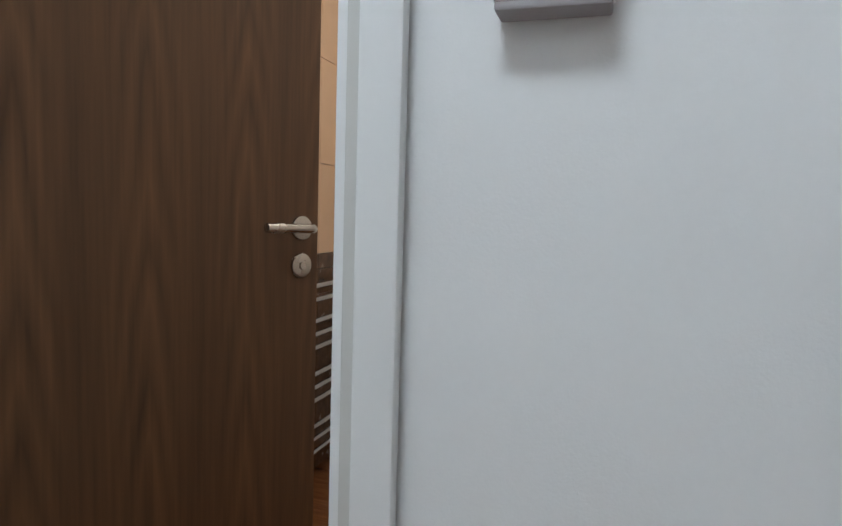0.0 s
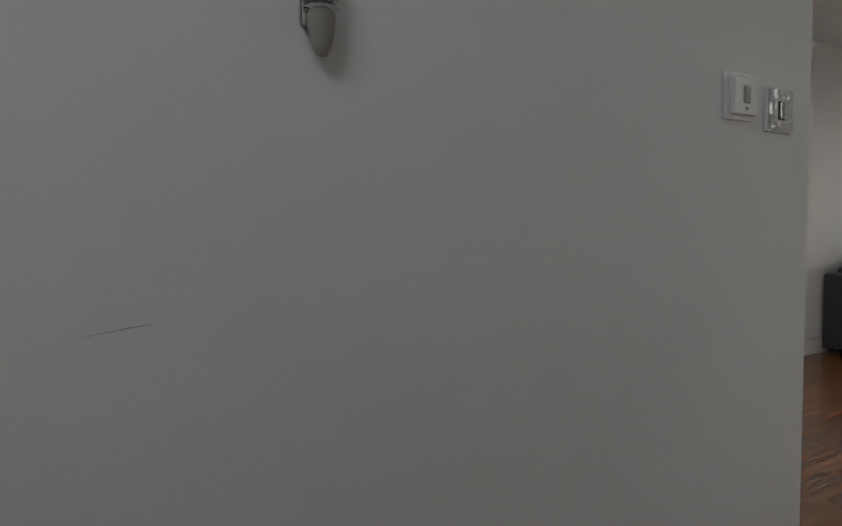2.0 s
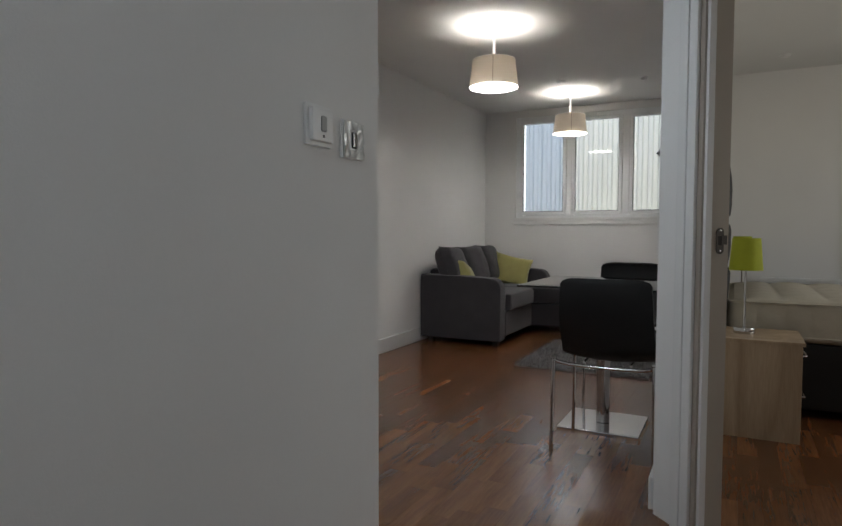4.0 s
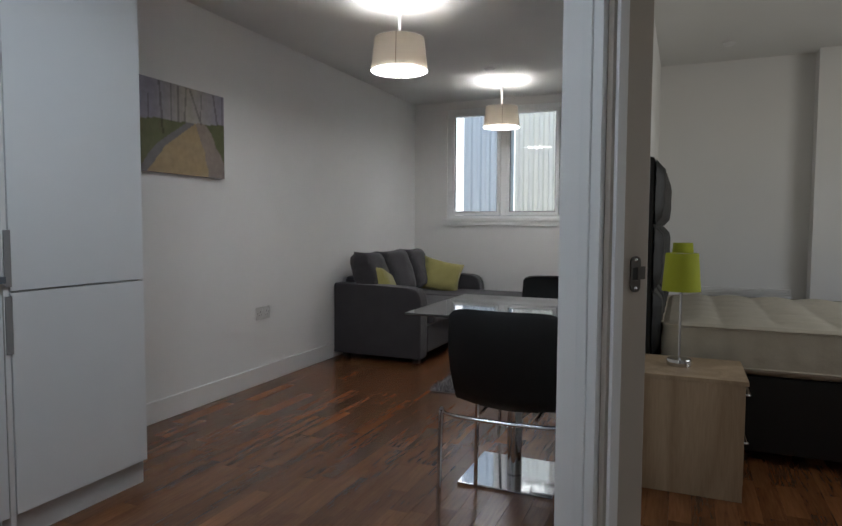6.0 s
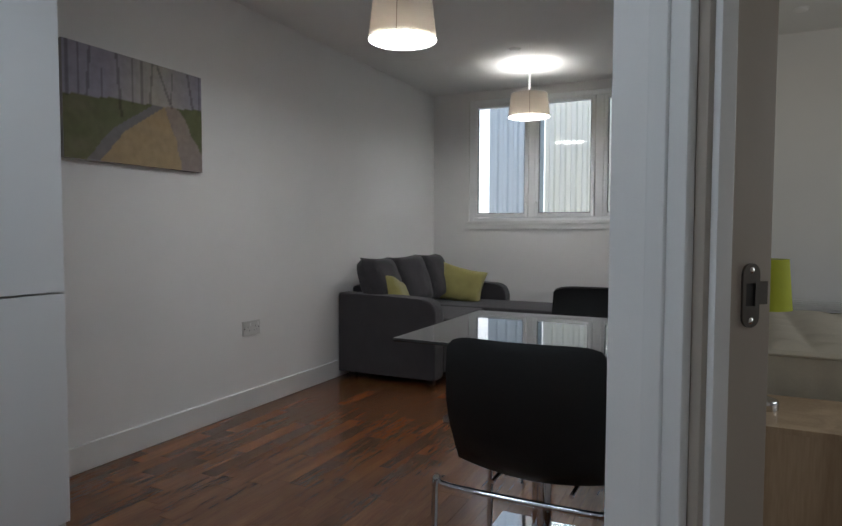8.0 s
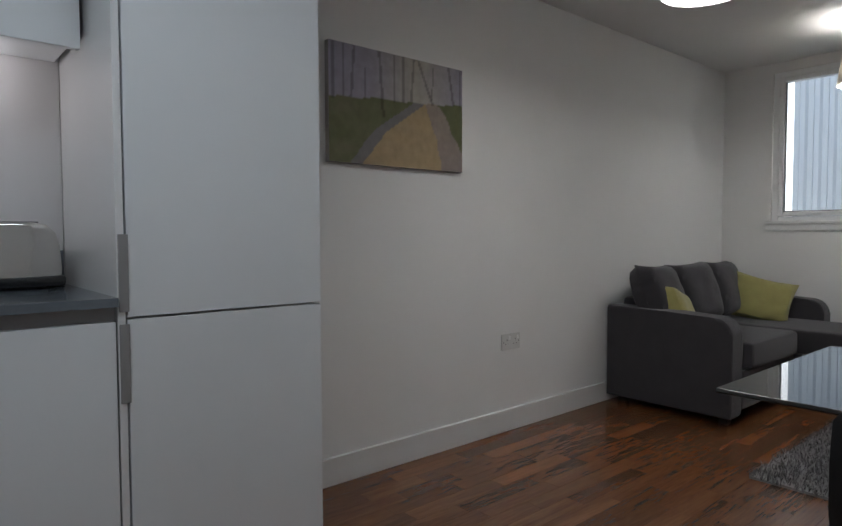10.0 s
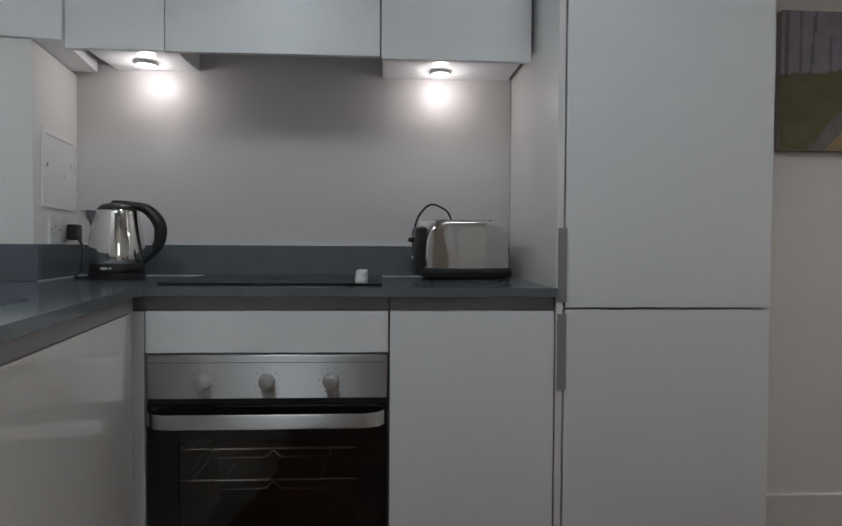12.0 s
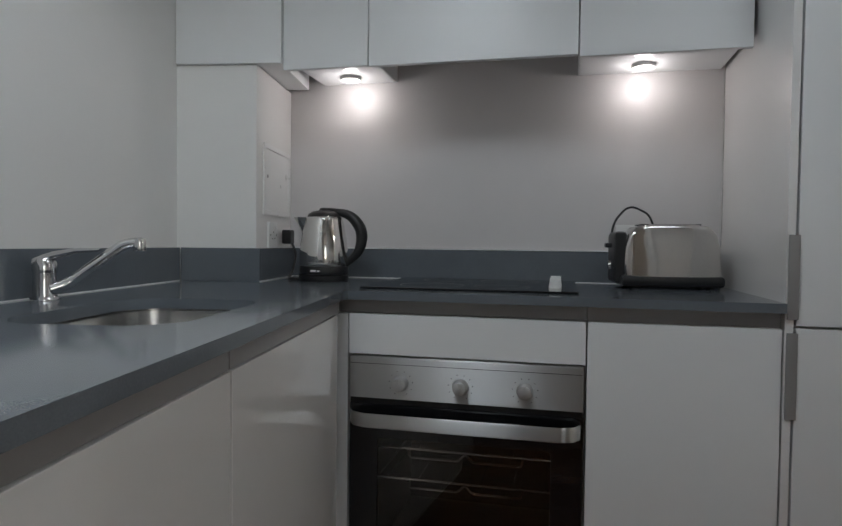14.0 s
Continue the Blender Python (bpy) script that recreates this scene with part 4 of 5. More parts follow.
def toaster():
    root = thing("toaster", "chromed two-slot toaster with black base on the worktop", "toaster", (-0.43, -0.205, WT1 + 0.001), 94)
    # long side along local x
    part("base", boxes((-0.143, 0.143, -0.090, 0.090, 0.006, 0.040), bevel=0.012), BLACK_P, root)
    for x in (-0.11, 0.11):
        for y in (-0.06, 0.06):
            part("foot", lathe(bmesh.new(), [(0, 0), (0.009, 0), (0.01, 0.004), (0.008, 0.008)], 12, pose(x, y, 0)), BLACK_P, root)
    prof = [(-0.132, 0.028), (-0.134, 0.06), (-0.130, 0.12), (-0.120, 0.158), (-0.098, 0.180), (-0.06, 0.187), (0.06, 0.187), (0.098, 0.180), (0.120, 0.158), (0.130, 0.12), (0.134, 0.06), (0.132, 0.028)]
    bm = bmesh.new()
    loops = []
    for y, s in ((-0.0865, 0.25), (-0.0855, 0.5), (-0.0835, 0.75), (-0.081, 0.93), (-0.077, 0.985), (-0.071, 1.0), (0.071, 1.0), (0.077, 0.985), (0.081, 0.93), (0.0835, 0.75), (0.0855, 0.5), (0.0865, 0.25)):
        loops.append([bm.verts.new((x * s, y, 0.028 + (z - 0.028) * s)) for x, z in prof])
    for a, b in zip(loops, loops[1:]):
        for k in range(len(prof) - 1):
            bm.faces.new((a[k], a[k + 1], b[k + 1], b[k]))
    bm.faces.new(loops[0])
    bm.faces.new(loops[-1][::-1])
    part("shell", bm, STEEL_TOASTER, root, "shiny steel shell")
    for y in (-0.03, 0.03):
        part("slot", boxes((-0.085, 0.085, y - 0.014, y + 0.014, 0.1845, 0.1885), bevel=0.001), BLACK_P, root)
    part("end_cap", boxes((-0.160, -0.122, -0.068, 0.068, 0.014, 0.166), bevel=0.012), BLACK_P, root, "black plastic end with controls")
    part("lever", boxes((-0.178, -0.156, -0.016, 0.016, 0.118, 0.132), bevel=0.004), BLACK_P, root)
    part("dial", lathe(bmesh.new(), [(0, 0.012), (0.012, 0.011), (0.014, 0)], 18, pose(-0.157, 0, 0.065, 0, -90, 0)), NICKEL, root)
    pts = bend((-0.11, 0.078, 0.03), (-0.15, 0.10, 0.10), (-0.14, 0.105, 0.20), (-0.09, 0.11, 0.255), (-0.03, 0.115, 0.225), (-0.015, 0.118, 0.19), r=0.05, n=6)
    part("cord", tube(bmesh.new(), pts, 0.0035, 8), BLACK_P, root, "black looping cord")


toaster()


# ---- living room ----
def pendant(x, y):
    root = thing("pendant_light", "lit cream drum pendant light with white rod", "pendant light", (x, y, 0), group="pendant lights")
    part("canopy", lathe(bmesh.new(), [(0, H), (0.048, H), (0.048, H - 0.014), (0.03, H - 0.026), (0.012, H - 0.032), (0, H - 0.032)], 32), PLASTIC_W, root)
    part("rod", tube(bmesh.new(), [(0, 0, H - 0.03), (0, 0, 2.14)], 0.008, 12), PLASTIC_W, root)
    part("lamp_holder", lathe(bmesh.new(), [(0, 2.15), (0.018, 2.15), (0.021, 2.13), (0.021, 2.09), (0, 2.09)], 20), PLASTIC_W, root)
    part("spider", tube(tube(bmesh.new(), [(-0.13, 0, 2.131), (0.13, 0, 2.131)], 0.002, 6), [(0, -0.13, 2.131), (0, 0.13, 2.131)], 0.002, 6), PLASTIC_W, root)
    part("shade", lathe(bmesh.new(), [(0.161, 1.955), (0.140, 2.138), (0.1385, 2.138), (0.1595, 1.955), (0.161, 1.955)], 64), SHADE, root, "cream fabric drum shade")
    for r, z in ((0.161, 1.957), (0.1395, 2.136)):
        part("rim", tube(bmesh.new(), [(r * math.cos(k * math.tau / 48), r * math.sin(k * math.tau / 48), z) for k in range(48)], 0.0022, 6, closed=True), PLASTIC_W, root)
    a = radians(-72)
    p = [(0.1615 * math.cos(a), 0.1615 * math.sin(a), 1.957), (0.1405 * math.cos(a), 0.1405 * math.sin(a), 2.138)]
    part("seam", tube(bmesh.new(), p, 0.0022, 6), material("seam_thread", (0.25, 0.21, 0.17), 0.9), root, "dark seam in the fabric")
    part("diffuser", lathe(bmesh.new(), [(0, 1.962), (0.159, 1.962), (0.159, 1.965), (0, 1.965)], 48), BULB, root, "glowing white diffuser")
    lamp("pendant_bulb", "POINT", pose(x, y, 2.03), 0.68, (1.0, 0.97, 0.93), size=0.05)


pendant(0.545, 1.87)
pendant(0.54, 4.0)


def detector(x, y, label):
    root = thing("smoke_detector", label, "smoke detector", (x, y, H), group="ceiling detectors")
    part("base", lathe(bmesh.new(), [(0, 0), (0.044, 0), (0.044, -0.006), (0.040, -0.008), (0, -0.008)], 36), PLASTIC_W, root)
    part("cover", lathe(bmesh.new(), [(0.036, -0.0082), (0.035, -0.013), (0.028, -0.017), (0.010, -0.018), (0, -0.018)], 36), PLASTIC_W, root)


detector(0.56, 3.55, "small white round smoke detector on the ceiling")
detector(2.30, 3.50, "white round smoke detector on the bedroom ceiling")
dl = thing("ceiling_sensor", "small white ceiling sensor near the window", "sensor", (1.25, 3.75, H))
part("base", lathe(bmesh.new(), [(0, 0), (0.03, 0), (0.03, -0.012), (0.02, -0.02), (0, -0.02)], 24), PLASTIC_W, dl)


def picture():
    root = thing("canvas_picture", "unframed canvas painting of a sandy path through trees", "picture")
    y0, y1, z0, z1, x = 0.946, 1.710, 1.368, 1.863, WX + 0.001
    ny, nz = 96, 62
    bm = bmesh.new()
    grid = [[bm.verts.new((x + 0.03, y0 + (y1 - y0) * i / ny, z0 + (z1 - z0) * k / nz)) for i in range(ny + 1)] for k in range(nz + 1)]
    lay = bm.loops.layers.float_color.new("paint")

    def blend(xs, ys, x):
        return float(np.interp(x, xs, ys))

    def paint(u, v):
        wob = 0.018 * noise.noise(Vector((u * 9, v * 9, 1.0)))
        rough = 0.5 + 0.5 * noise.noise(Vector((u * 5, v * 8, 4.0)))
        v2, u2 = v + wob, u + wob
        horizon = 0.54 + 0.11 * u
        if v2 > horizon:
            warm = max(0.0, 1 - abs(u - 0.62) / 0.35)
            base = Vector((0.235, 0.22, 0.265)).lerp(Vector((0.33, 0.30, 0.24)), warm * (0.6 + 0.4 * rough))
        else:
            left = blend((0.0, 0.3, 0.5, 0.58, 0.62), (0.22, 0.385, 0.58, 0.66, 0.70), v2)
            mid = blend((0.0, 0.22, 0.42, 0.6), (0.82, 0.79, 0.75, 0.70), v2)
            right = blend((0.0, 0.2, 0.4, 0.52, 0.62), (1.1, 0.99, 0.90, 0.86, 0.78), v2)
            if left < u2 < mid:
                base = Vector((0.315, 0.225, 0.115)).lerp(Vector((0.26, 0.20, 0.12)), rough)
            elif mid <= u2 < right:
                base = Vector((0.205, 0.17, 0.155)).lerp(Vector((0.24, 0.19, 0.13)), min(1.0, v2 * 1.6) * rough)
            elif left - 0.085 < u2 <= left:
                base = Vector((0.145, 0.135, 0.135))
            elif u2 >= right:
                base = Vector((0.075, 0.085, 0.035)).lerp(Vector((0.115, 0.115, 0.05)), rough)
            else:
                base = Vector((0.095, 0.105, 0.045)).lerp(Vector((0.145, 0.125, 0.075)), rough * rough)
        for c, lean, w, low in TRUNKS:
            if v > low and abs(u - c - lean * (v - 0.78)) < w * (1.25 - 0.4 * v):
                base = base * 0.58
        return (*(base * 1.22), 1.0)

    for k in range(nz):
        for i in range(ny):
            f = bm.faces.new((grid[k][i], grid[k][i + 1], grid[k + 1][i + 1], grid[k + 1][i]))
            for lp in f.loops:
                lp[lay] = paint((lp.vert.co.y - y0) / (y1 - y0), (lp.vert.co.z - z0) / (z1 - z0))
    part("painted_face", bm, CANVAS, root, smooth=False)
    part("stretcher", boxes((x, x + 0.0295, y0, y1, z0, z1), bevel=0.001), material("canvas_edge", (0.3, 0.28, 0.27), 0.85), root)


TRUNKS = [(0.025, 0.0, 0.009, 0.52), (0.095, 0.0, 0.005, 0.55), (0.155, 0.05, 0.009, 0.55), (0.235, 0.0, 0.005, 0.56), (0.350, -0.05, 0.010, 0.42), (0.45, 0.0, 0.004, 0.58),
          (0.515, 0.0, 0.008, 0.59), (0.585, 0.06, 0.009, 0.60), (0.695, -0.30, 0.010, 0.61), (0.745, 0.05, 0.005, 0.66), (0.905, -0.12, 0.010, 0.63), (0.975, 0.0, 0.006, 0.64)]
picture()


def cushion(bm, w, h, d, m, puff=1.0, nx=14):
    """A stuffed cushion, w wide (x), h tall (z), d thick (y)."""
    sides = []
    for s in (-1, 1):
        g = []
        for k in range(nx + 1):
            row = []
            for i in range(nx + 1):
                u, v = 2 * i / nx - 1, 2 * k / nx - 1
                e = (1 - abs(u) ** 4) * (1 - abs(v) ** 4)
                pull = 1 - 0.06 * puff * (1 - abs(u * v) ** 2) * max(abs(u), abs(v)) ** 6
                y = s * d / 2 * max(e, 0.0) ** 0.42 + 0.008 * noise.noise(Vector((u * 2.5, v * 2.5, d * 40 + s)))
                row.append(bm.verts.new(m @ Vector((u * w / 2 * pull, y, v * h / 2 * pull))))
            g.append(row)
        sides.append(g)
        for k in range(nx):
            for i in range(nx):
                bm.faces.new((g[k][i], g[k][i + 1], g[k + 1][i + 1], g[k + 1][i]))
    a, b = sides
    rim = [(0, i) for i in range(nx)] + [(k, nx) for k in range(nx)] + [(nx, nx - i) for i in range(nx)] + [(nx - k, 0) for k in range(nx)]
    for (k0, i0), (k1, i1) in zip(rim, rim[1:] + rim[:1]):
        bm.faces.new((a[k0][i0], a[k1][i1], b[k1][i1], b[k0][i0]))
    bmesh.ops.remove_doubles(bm, verts=bm.verts[:], dist=0.0004)
    return bm


def sofa():
    root = thing("corner_sofa", "charcoal fabric corner sofa with chaise and loose back cushions", "sofa")
    part("base", boxes((-0.56, 0.20, 3.145, 4.60, 0.075, 0.30), (0.16, 0.98, 3.92, 4.60, 0.075, 0.30), bevel=0.02), FABRIC, root)
    # arms with rounded top front corner
    def arm(y0, y1):
        bm = bmesh.new()
        prof = [(-0.580, 0.045), (0.185, 0.045), (0.195, 0.06), (0.195, 0.50)] + [(0.195 - 0.10 + 0.10 * math.cos(radians(a)), 0.50 + 0.10 * math.sin(radians(a))) for a in range(15, 91, 15)] + [(-0.2, 0.612), (-0.570, 0.618), (-0.580, 0.60)]
        lo = [bm.verts.new((x, y0, z)) for x, z in prof]
        hi = [bm.verts.new((x, y1, z)) for x, z in prof]
        bm.faces.new(lo)
        bm.faces.new(hi[::-1])
        for k in range(len(prof)):
            bm.faces.new((lo[k], lo[(k + 1) % len(prof)], hi[(k + 1) % len(prof)], hi[k]))
        bmesh.ops.bevel(bm, geom=[e for e in bm.edges if e.is_boundary is False and abs(e.verts[0].co.y - e.verts[1].co.y) < 1e-4], offset=0.018, segments=3, affect="EDGES", profile=0.5)
        return bm
    part("armrest", arm(3.005, 3.155), FABRIC, root)
    part("armrest", arm(4.50, 4.645), FABRIC, root)
    part("back_frame", boxes((-0.578, -0.43, 3.185, 4.495, 0.07, 0.66), bevel=0.03), FABRIC, root)
    for y0, y1 in ((3.185, 3.90),):
        part("seat_cushion", boxes((-0.44, 0.235, y0, y1, 0.30, 0.455), bevel=0.03), FABRIC, root)
    part("seat_cushion", boxes((-0.44, 1.0, 3.905, 4.495, 0.30, 0.46), bevel=0.03), FABRIC, root, "long chaise cushion")
    for yc, tw in ((3.27, 7), (3.72, -4), (4.17, 3)):
        m = pose(-0.362, yc, 0.668, 0, -20, 0) @ pose(0, 0, 0, 0, 0, 90 + tw)
        part("back_cushion", cushion(bmesh.new(), 0.48, 0.42, 0.21, m), FABRIC, root, "loose charcoal back cushion")
    for x, y in ((-0.50, 3.09), (0.13, 3.09), (-0.50, 4.58), (0.92, 3.97), (0.92, 4.55)):
        part("foot", boxes((x - 0.025, x + 0.025, y - 0.025, y + 0.025, 0.0, 0.075), bevel=0.003), BLACK_P, root)


sofa()


def lime_cushion(m, w, h, label):
    root = thing("scatter_cushion", label, "cushion", group="lime cushions")
    part("cover", cushion(bmesh.new(), w, h, 0.15, m, puff=1.6), LIME, root)


lime_cushion(pose(-0.235, 3.275, 0.565, 0, -24, 0) @ pose(0, 0, 0, 0, 12, 104), 0.36, 0.32, "lime green scatter cushion propped by the sofa arm")
lime_cushion(pose(-0.135, 4.28, 0.595, -16, 0, 0) @ pose(0, 0, 0, 0, 7, 24), 0.41, 0.33, "lime green scatter cushion at the sofa corner")


def rug():
    bm = bmesh.new()
    x0, x1, y0, y1 = 0.53, 1.50, 2.36, 3.55
    box(bm, x0 + 0.01, x1 - 0.01, y0 + 0.01, y1 - 0.01, 0.001, 0.012)
    rnd = random.Random(5)
    verts, faces = [], []
    for _ in range(16000):
        x, y = rnd.uniform(x0, x1), rnd.uniform(y0, y1)
        a, ln, w = rnd.uniform(0, math.tau), rnd.uniform(0.018, 0.04), rnd.uniform(0.002, 0.004)
        dx, dy = math.cos(a), math.sin(a)
        lean = rnd.uniform(0.2, 1.0) * ln
        i = len(verts)
        verts += [(x - dy * w, y + dx * w, 0.008), (x + dy * w, y - dx * w, 0.008), (x + dx * lean, y + dy * lean, 0.012 + math.sqrt(max(ln * ln - lean * lean, 1e-5)) * 0.7)]
        faces.append((i, i + 1, i + 2))
    me = bpy.data.meshes.new("shag")
    me.from_pydata(verts, [], faces)
    me.materials.append(RUGM)
    root = thing("shag_rug", "grey shaggy rug on the wooden floor", "rug")
    part("backing", bm, RUGM, root)
    pile = new("shag", me)
    pile.parent = root
    tagged(pile, kind="stuff")


rug()


def table():
    root = thing("glass_dining_table", "square smoked glass table on a chrome pedestal", "table")
    part("tabletop", boxes((1.055, 1.735, 0.840, 1.560, 0.738, 0.748), bevel=0.002), TABLE_GLASS, root, "dark reflective glass top")
    part("top_plate", boxes((1.25, 1.55, 1.05, 1.35, 0.728, 0.7375), bevel=0.002), CHROME, root)
    part("column", tube(bmesh.new(), [(1.40, 1.24, 0.016), (1.40, 1.24, 0.73)], 0.032, 28), CHROME, root)
    part("base_plate", boxes((1.20, 1.60, 1.06, 1.44, 0.0005, 0.014), bevel=0.004), CHROME, root, "square polished chrome base")


table()


def chair(at, turn):
    """Black shell chair on chrome legs; it faces +y."""
    root = thing("dining_chair", "black shell dining chair on thin chrome legs", "chair", at, turn, "chairs round the table")
    prof = [(-0.205, 0.800), (-0.214, 0.780), (-0.212, 0.72), (-0.200, 0.64), (-0.178, 0.56), (-0.140, 0.495), (-0.085, 0.455), (-0.02, 0.440), (0.08, 0.442), (0.17, 0.452), (0.215, 0.450), (0.235, 0.435)]
    bm = bmesh.new()
    n = 16
    sides = []
    for off in (0.0, 1.0):
        g = []
        for j, (py, pz) in enumerate(prof):
            t = j / (len(prof) - 1)
            half = (0.185 + 0.014 * math.sin(min(t * 2.0, 1.0) * math.pi / 2)) if j else 0.179
            if j >= len(prof) - 2:
                half -= 0.012 * (j - len(prof) + 3)
            a, b = prof[max(j - 1, 0)], prof[min(j + 1, len(prof) - 1)]
            tn = Vector((b[0] - a[0], b[1] - a[1])).normalized()
            nr = Vector((-tn.y, tn.x)) * -1
            row = []
            for i in range(n + 1):
                u = 2 * i / n - 1
                cup = 0.035 * u * u * (1 if t < 0.55 else 0.7)
                edge = 0.012 * (abs(u) ** 8) if j == 0 else 0
                p = Vector((py + cup * (1 if t < 0.5 else 0.0), pz + cup * (0.0 if t < 0.35 else 0.8) - edge))
                q = p + nr * (0.016 * off)
                row.append(bm.verts.new((u * half, q.x, q.y)))
            g.append(row)
        sides.append(g)
        for j in range(len(prof) - 1):
            for i in range(n):
                bm.faces.new((g[j][i], g[j][i + 1], g[j + 1][i + 1], g[j + 1][i]))
    a, b = sides
    m = len(prof) - 1
    rim = [(0, i) for i in range(n)] + [(j, n) for j in range(m)] + [(m, n - i) for i in range(n)] + [(m - j, 0) for j in range(m)]
    for (j0, i0), (j1, i1) in zip(rim, rim[1:] + rim[:1]):
        bm.faces.new((a[j0][i0], a[j1][i1], b[j1][i1], b[j0][i0]))
    part("shell", bm, BLACK_S, root, "black moulded seat and back")
    for s in (-1, 1):
        part("leg", tube(bmesh.new(), bend((s * 0.215, 0.20, 0.0), (s * 0.205, 0.18, 0.425), (s * 0.10, 0.08, 0.428), r=0.04), 0.008, 12), CHROME, root, "chrome front leg")
        part("leg", tube(bmesh.new(), [(s * 0.212, -0.232, 0.0), (s * 0.207, -0.222, 0.44), (s * 0.205, -0.221, 0.455)], 0.008, 12), CHROME, root, "chrome rear leg")
    smile = [(0.205 * math.sin(a * math.pi / 20), -0.221 + 0.045 * (1 - (a / 10) ** 2), 0.462 - 0.040 * (1 - (a / 10) ** 2) ** 0.6) for a in range(-10, 11)]
    part("seat_rail", tube(bmesh.new(), smile, 0.008, 12), CHROME, root, "chrome rail curving under the seat")
    for s in (-0.10, 0.10):
        part("under_rail", tube(bmesh.new(), [(s, -0.11, 0.427), (s, 0.09, 0.427)], 0.006, 8), CHROME, root)
    return root


first_chair = chair((1.507, 0.83, 0), 0)
copy_thing(first_chair, pose(1.400, 1.95, 0, 0, 0, 180))


def floor_lamp():
    root = thing("floor_lamp", "chrome arched floor lamp with a dome shade", "floor lamp", (1.56, 4.38, 0))
    part("base", lathe(bmesh.new(), [(0, 0), (0.135, 0), (0.138, 0.006), (0.13, 0.016), (0.02, 0.024), (0, 0.024)], 40), CHROME, root)
    for d in (-0.012, 0.012):
        part("stem", tube(bmesh.new(), bend((d, 0, 0.02), (d, 0, 1.30), (-0.03 + d, -0.02, 1.74), (-0.09 + d, -0.05, 1.76), r=0.12, n=8), 0.006, 10), CHROME, root)
    bm = lathe(bmesh.new(), [(0.0, 0.085), (0.03, 0.082), (0.065, 0.06), (0.092, 0.02), (0.10, -0.02), (0.0985, -0.02), (0.09, 0.018), (0.063, 0.056), (0.0, 0.078)], 40)
    part("shade", moved(bm, pose(-0.165, -0.07, 1.735, 0, 28, 20)), CHROME, root, "chrome dome shade")
    part("lamp_holder", tube(bmesh.new(), [(-0.10, -0.05, 1.762), (-0.15, -0.07, 1.765)], 0.016, 14), BLACK_P, root)


floor_lamp()

# recessed ceiling lights over kitchen and hall, all unseen; kitchen ones inferred from highlights
def downlight(x, y, watts, color):
    root = thing("ceiling_downlight", "assumed lit round recessed ceiling downlight with white rim", "ceiling light", (x, y, H), group="ceiling downlights")
    part("rim", lathe(bmesh.new(), [(0.036, 0.0), (0.046, 0.0), (0.045, -0.006), (0.038, -0.008), (0.034, -0.002)], 32), PLASTIC_W, root)
    part("lens", lathe(bmesh.new(), [(0, -0.0025), (0.0345, -0.0025), (0.0345, -0.0008), (0, -0.0008)], 28), LEDM, root, "glowing lens")
    lamp("downlight_bulb", "SPOT", look((x, y, H - 0.02), (x, y, 0)), watts, color, size=0.26, spot=172, blend=0.6)


COOL = (0.82, 0.92, 1.0)
downlight(1.05, -0.94, 41, COOL)
downlight(0.78, 0.10, 16, COOL)
# Hall downlight is an added fitting that brightens the hall wall.
downlight(2.12, -2.72, 30, COOL)

# ---- hall wall fittings ----
def switch(y, z, kind, label):
    root = thing("thermostat" if kind == "dial" else "light_switch", label, "switch")
    root.matrix_world = pose(HX, y, z, 0, 0, 90) @ Matrix.Scale(0.8, 4)
    # local x runs along the wall (towards +y of the world), local -y faces the hall
    part("plate", boxes((-0.0425, 0.0425, -0.008, 0.0, -0.0425, 0.0425), bevel=0.002), PLASTIC_W, root)
    if kind == "dial":
        part("cover", boxes((-0.035, 0.035, -0.020, -0.0075, -0.034, 0.034), bevel=0.004), PLASTIC_W, root)
        part("rocker", boxes((-0.010, 0.008, -0.024, -0.019, -0.014, 0.018), bevel=0.003), material("grey_rocker", (0.35, 0.35, 0.34), 0.4), root)
        part("indicator", boxes((-0.003, 0.003, -0.0206, -0.0195, -0.026, -0.020)), BLACK_P, root)
    else:
        part("rocker_frame", boxes((-0.008, 0.012, -0.0095, -0.0075, -0.018, 0.018), bevel=0.001), BLACK_P, root)
        part("rocker", boxes((-0.0055, 0.0095, -0.013, -0.009, -0.0155, 0.0155), bevel=0.0015), CHROME, root, "chrome rocker")
        bm = bmesh.new()
        n = 14
        g = [[bm.verts.new((-0.04 + 0.08 * i / n, -0.009 - abs(noise.noise(Vector((i * 0.55, k * 0.4, 2.0)))) * 0.007, -0.04 + 0.08 * k / n)) for i in range(n + 1)] for k in range(n + 1)]
        for k in range(n):
            for i in range(n):
                if not (4 <= i <= 8 and 3 <= k <= 10):
                    bm.faces.new((g[k][i], g[k][i + 1], g[k + 1][i + 1], g[k + 1][i]))
        part("film", bm, FILM, root, "crinkled clear protective film")


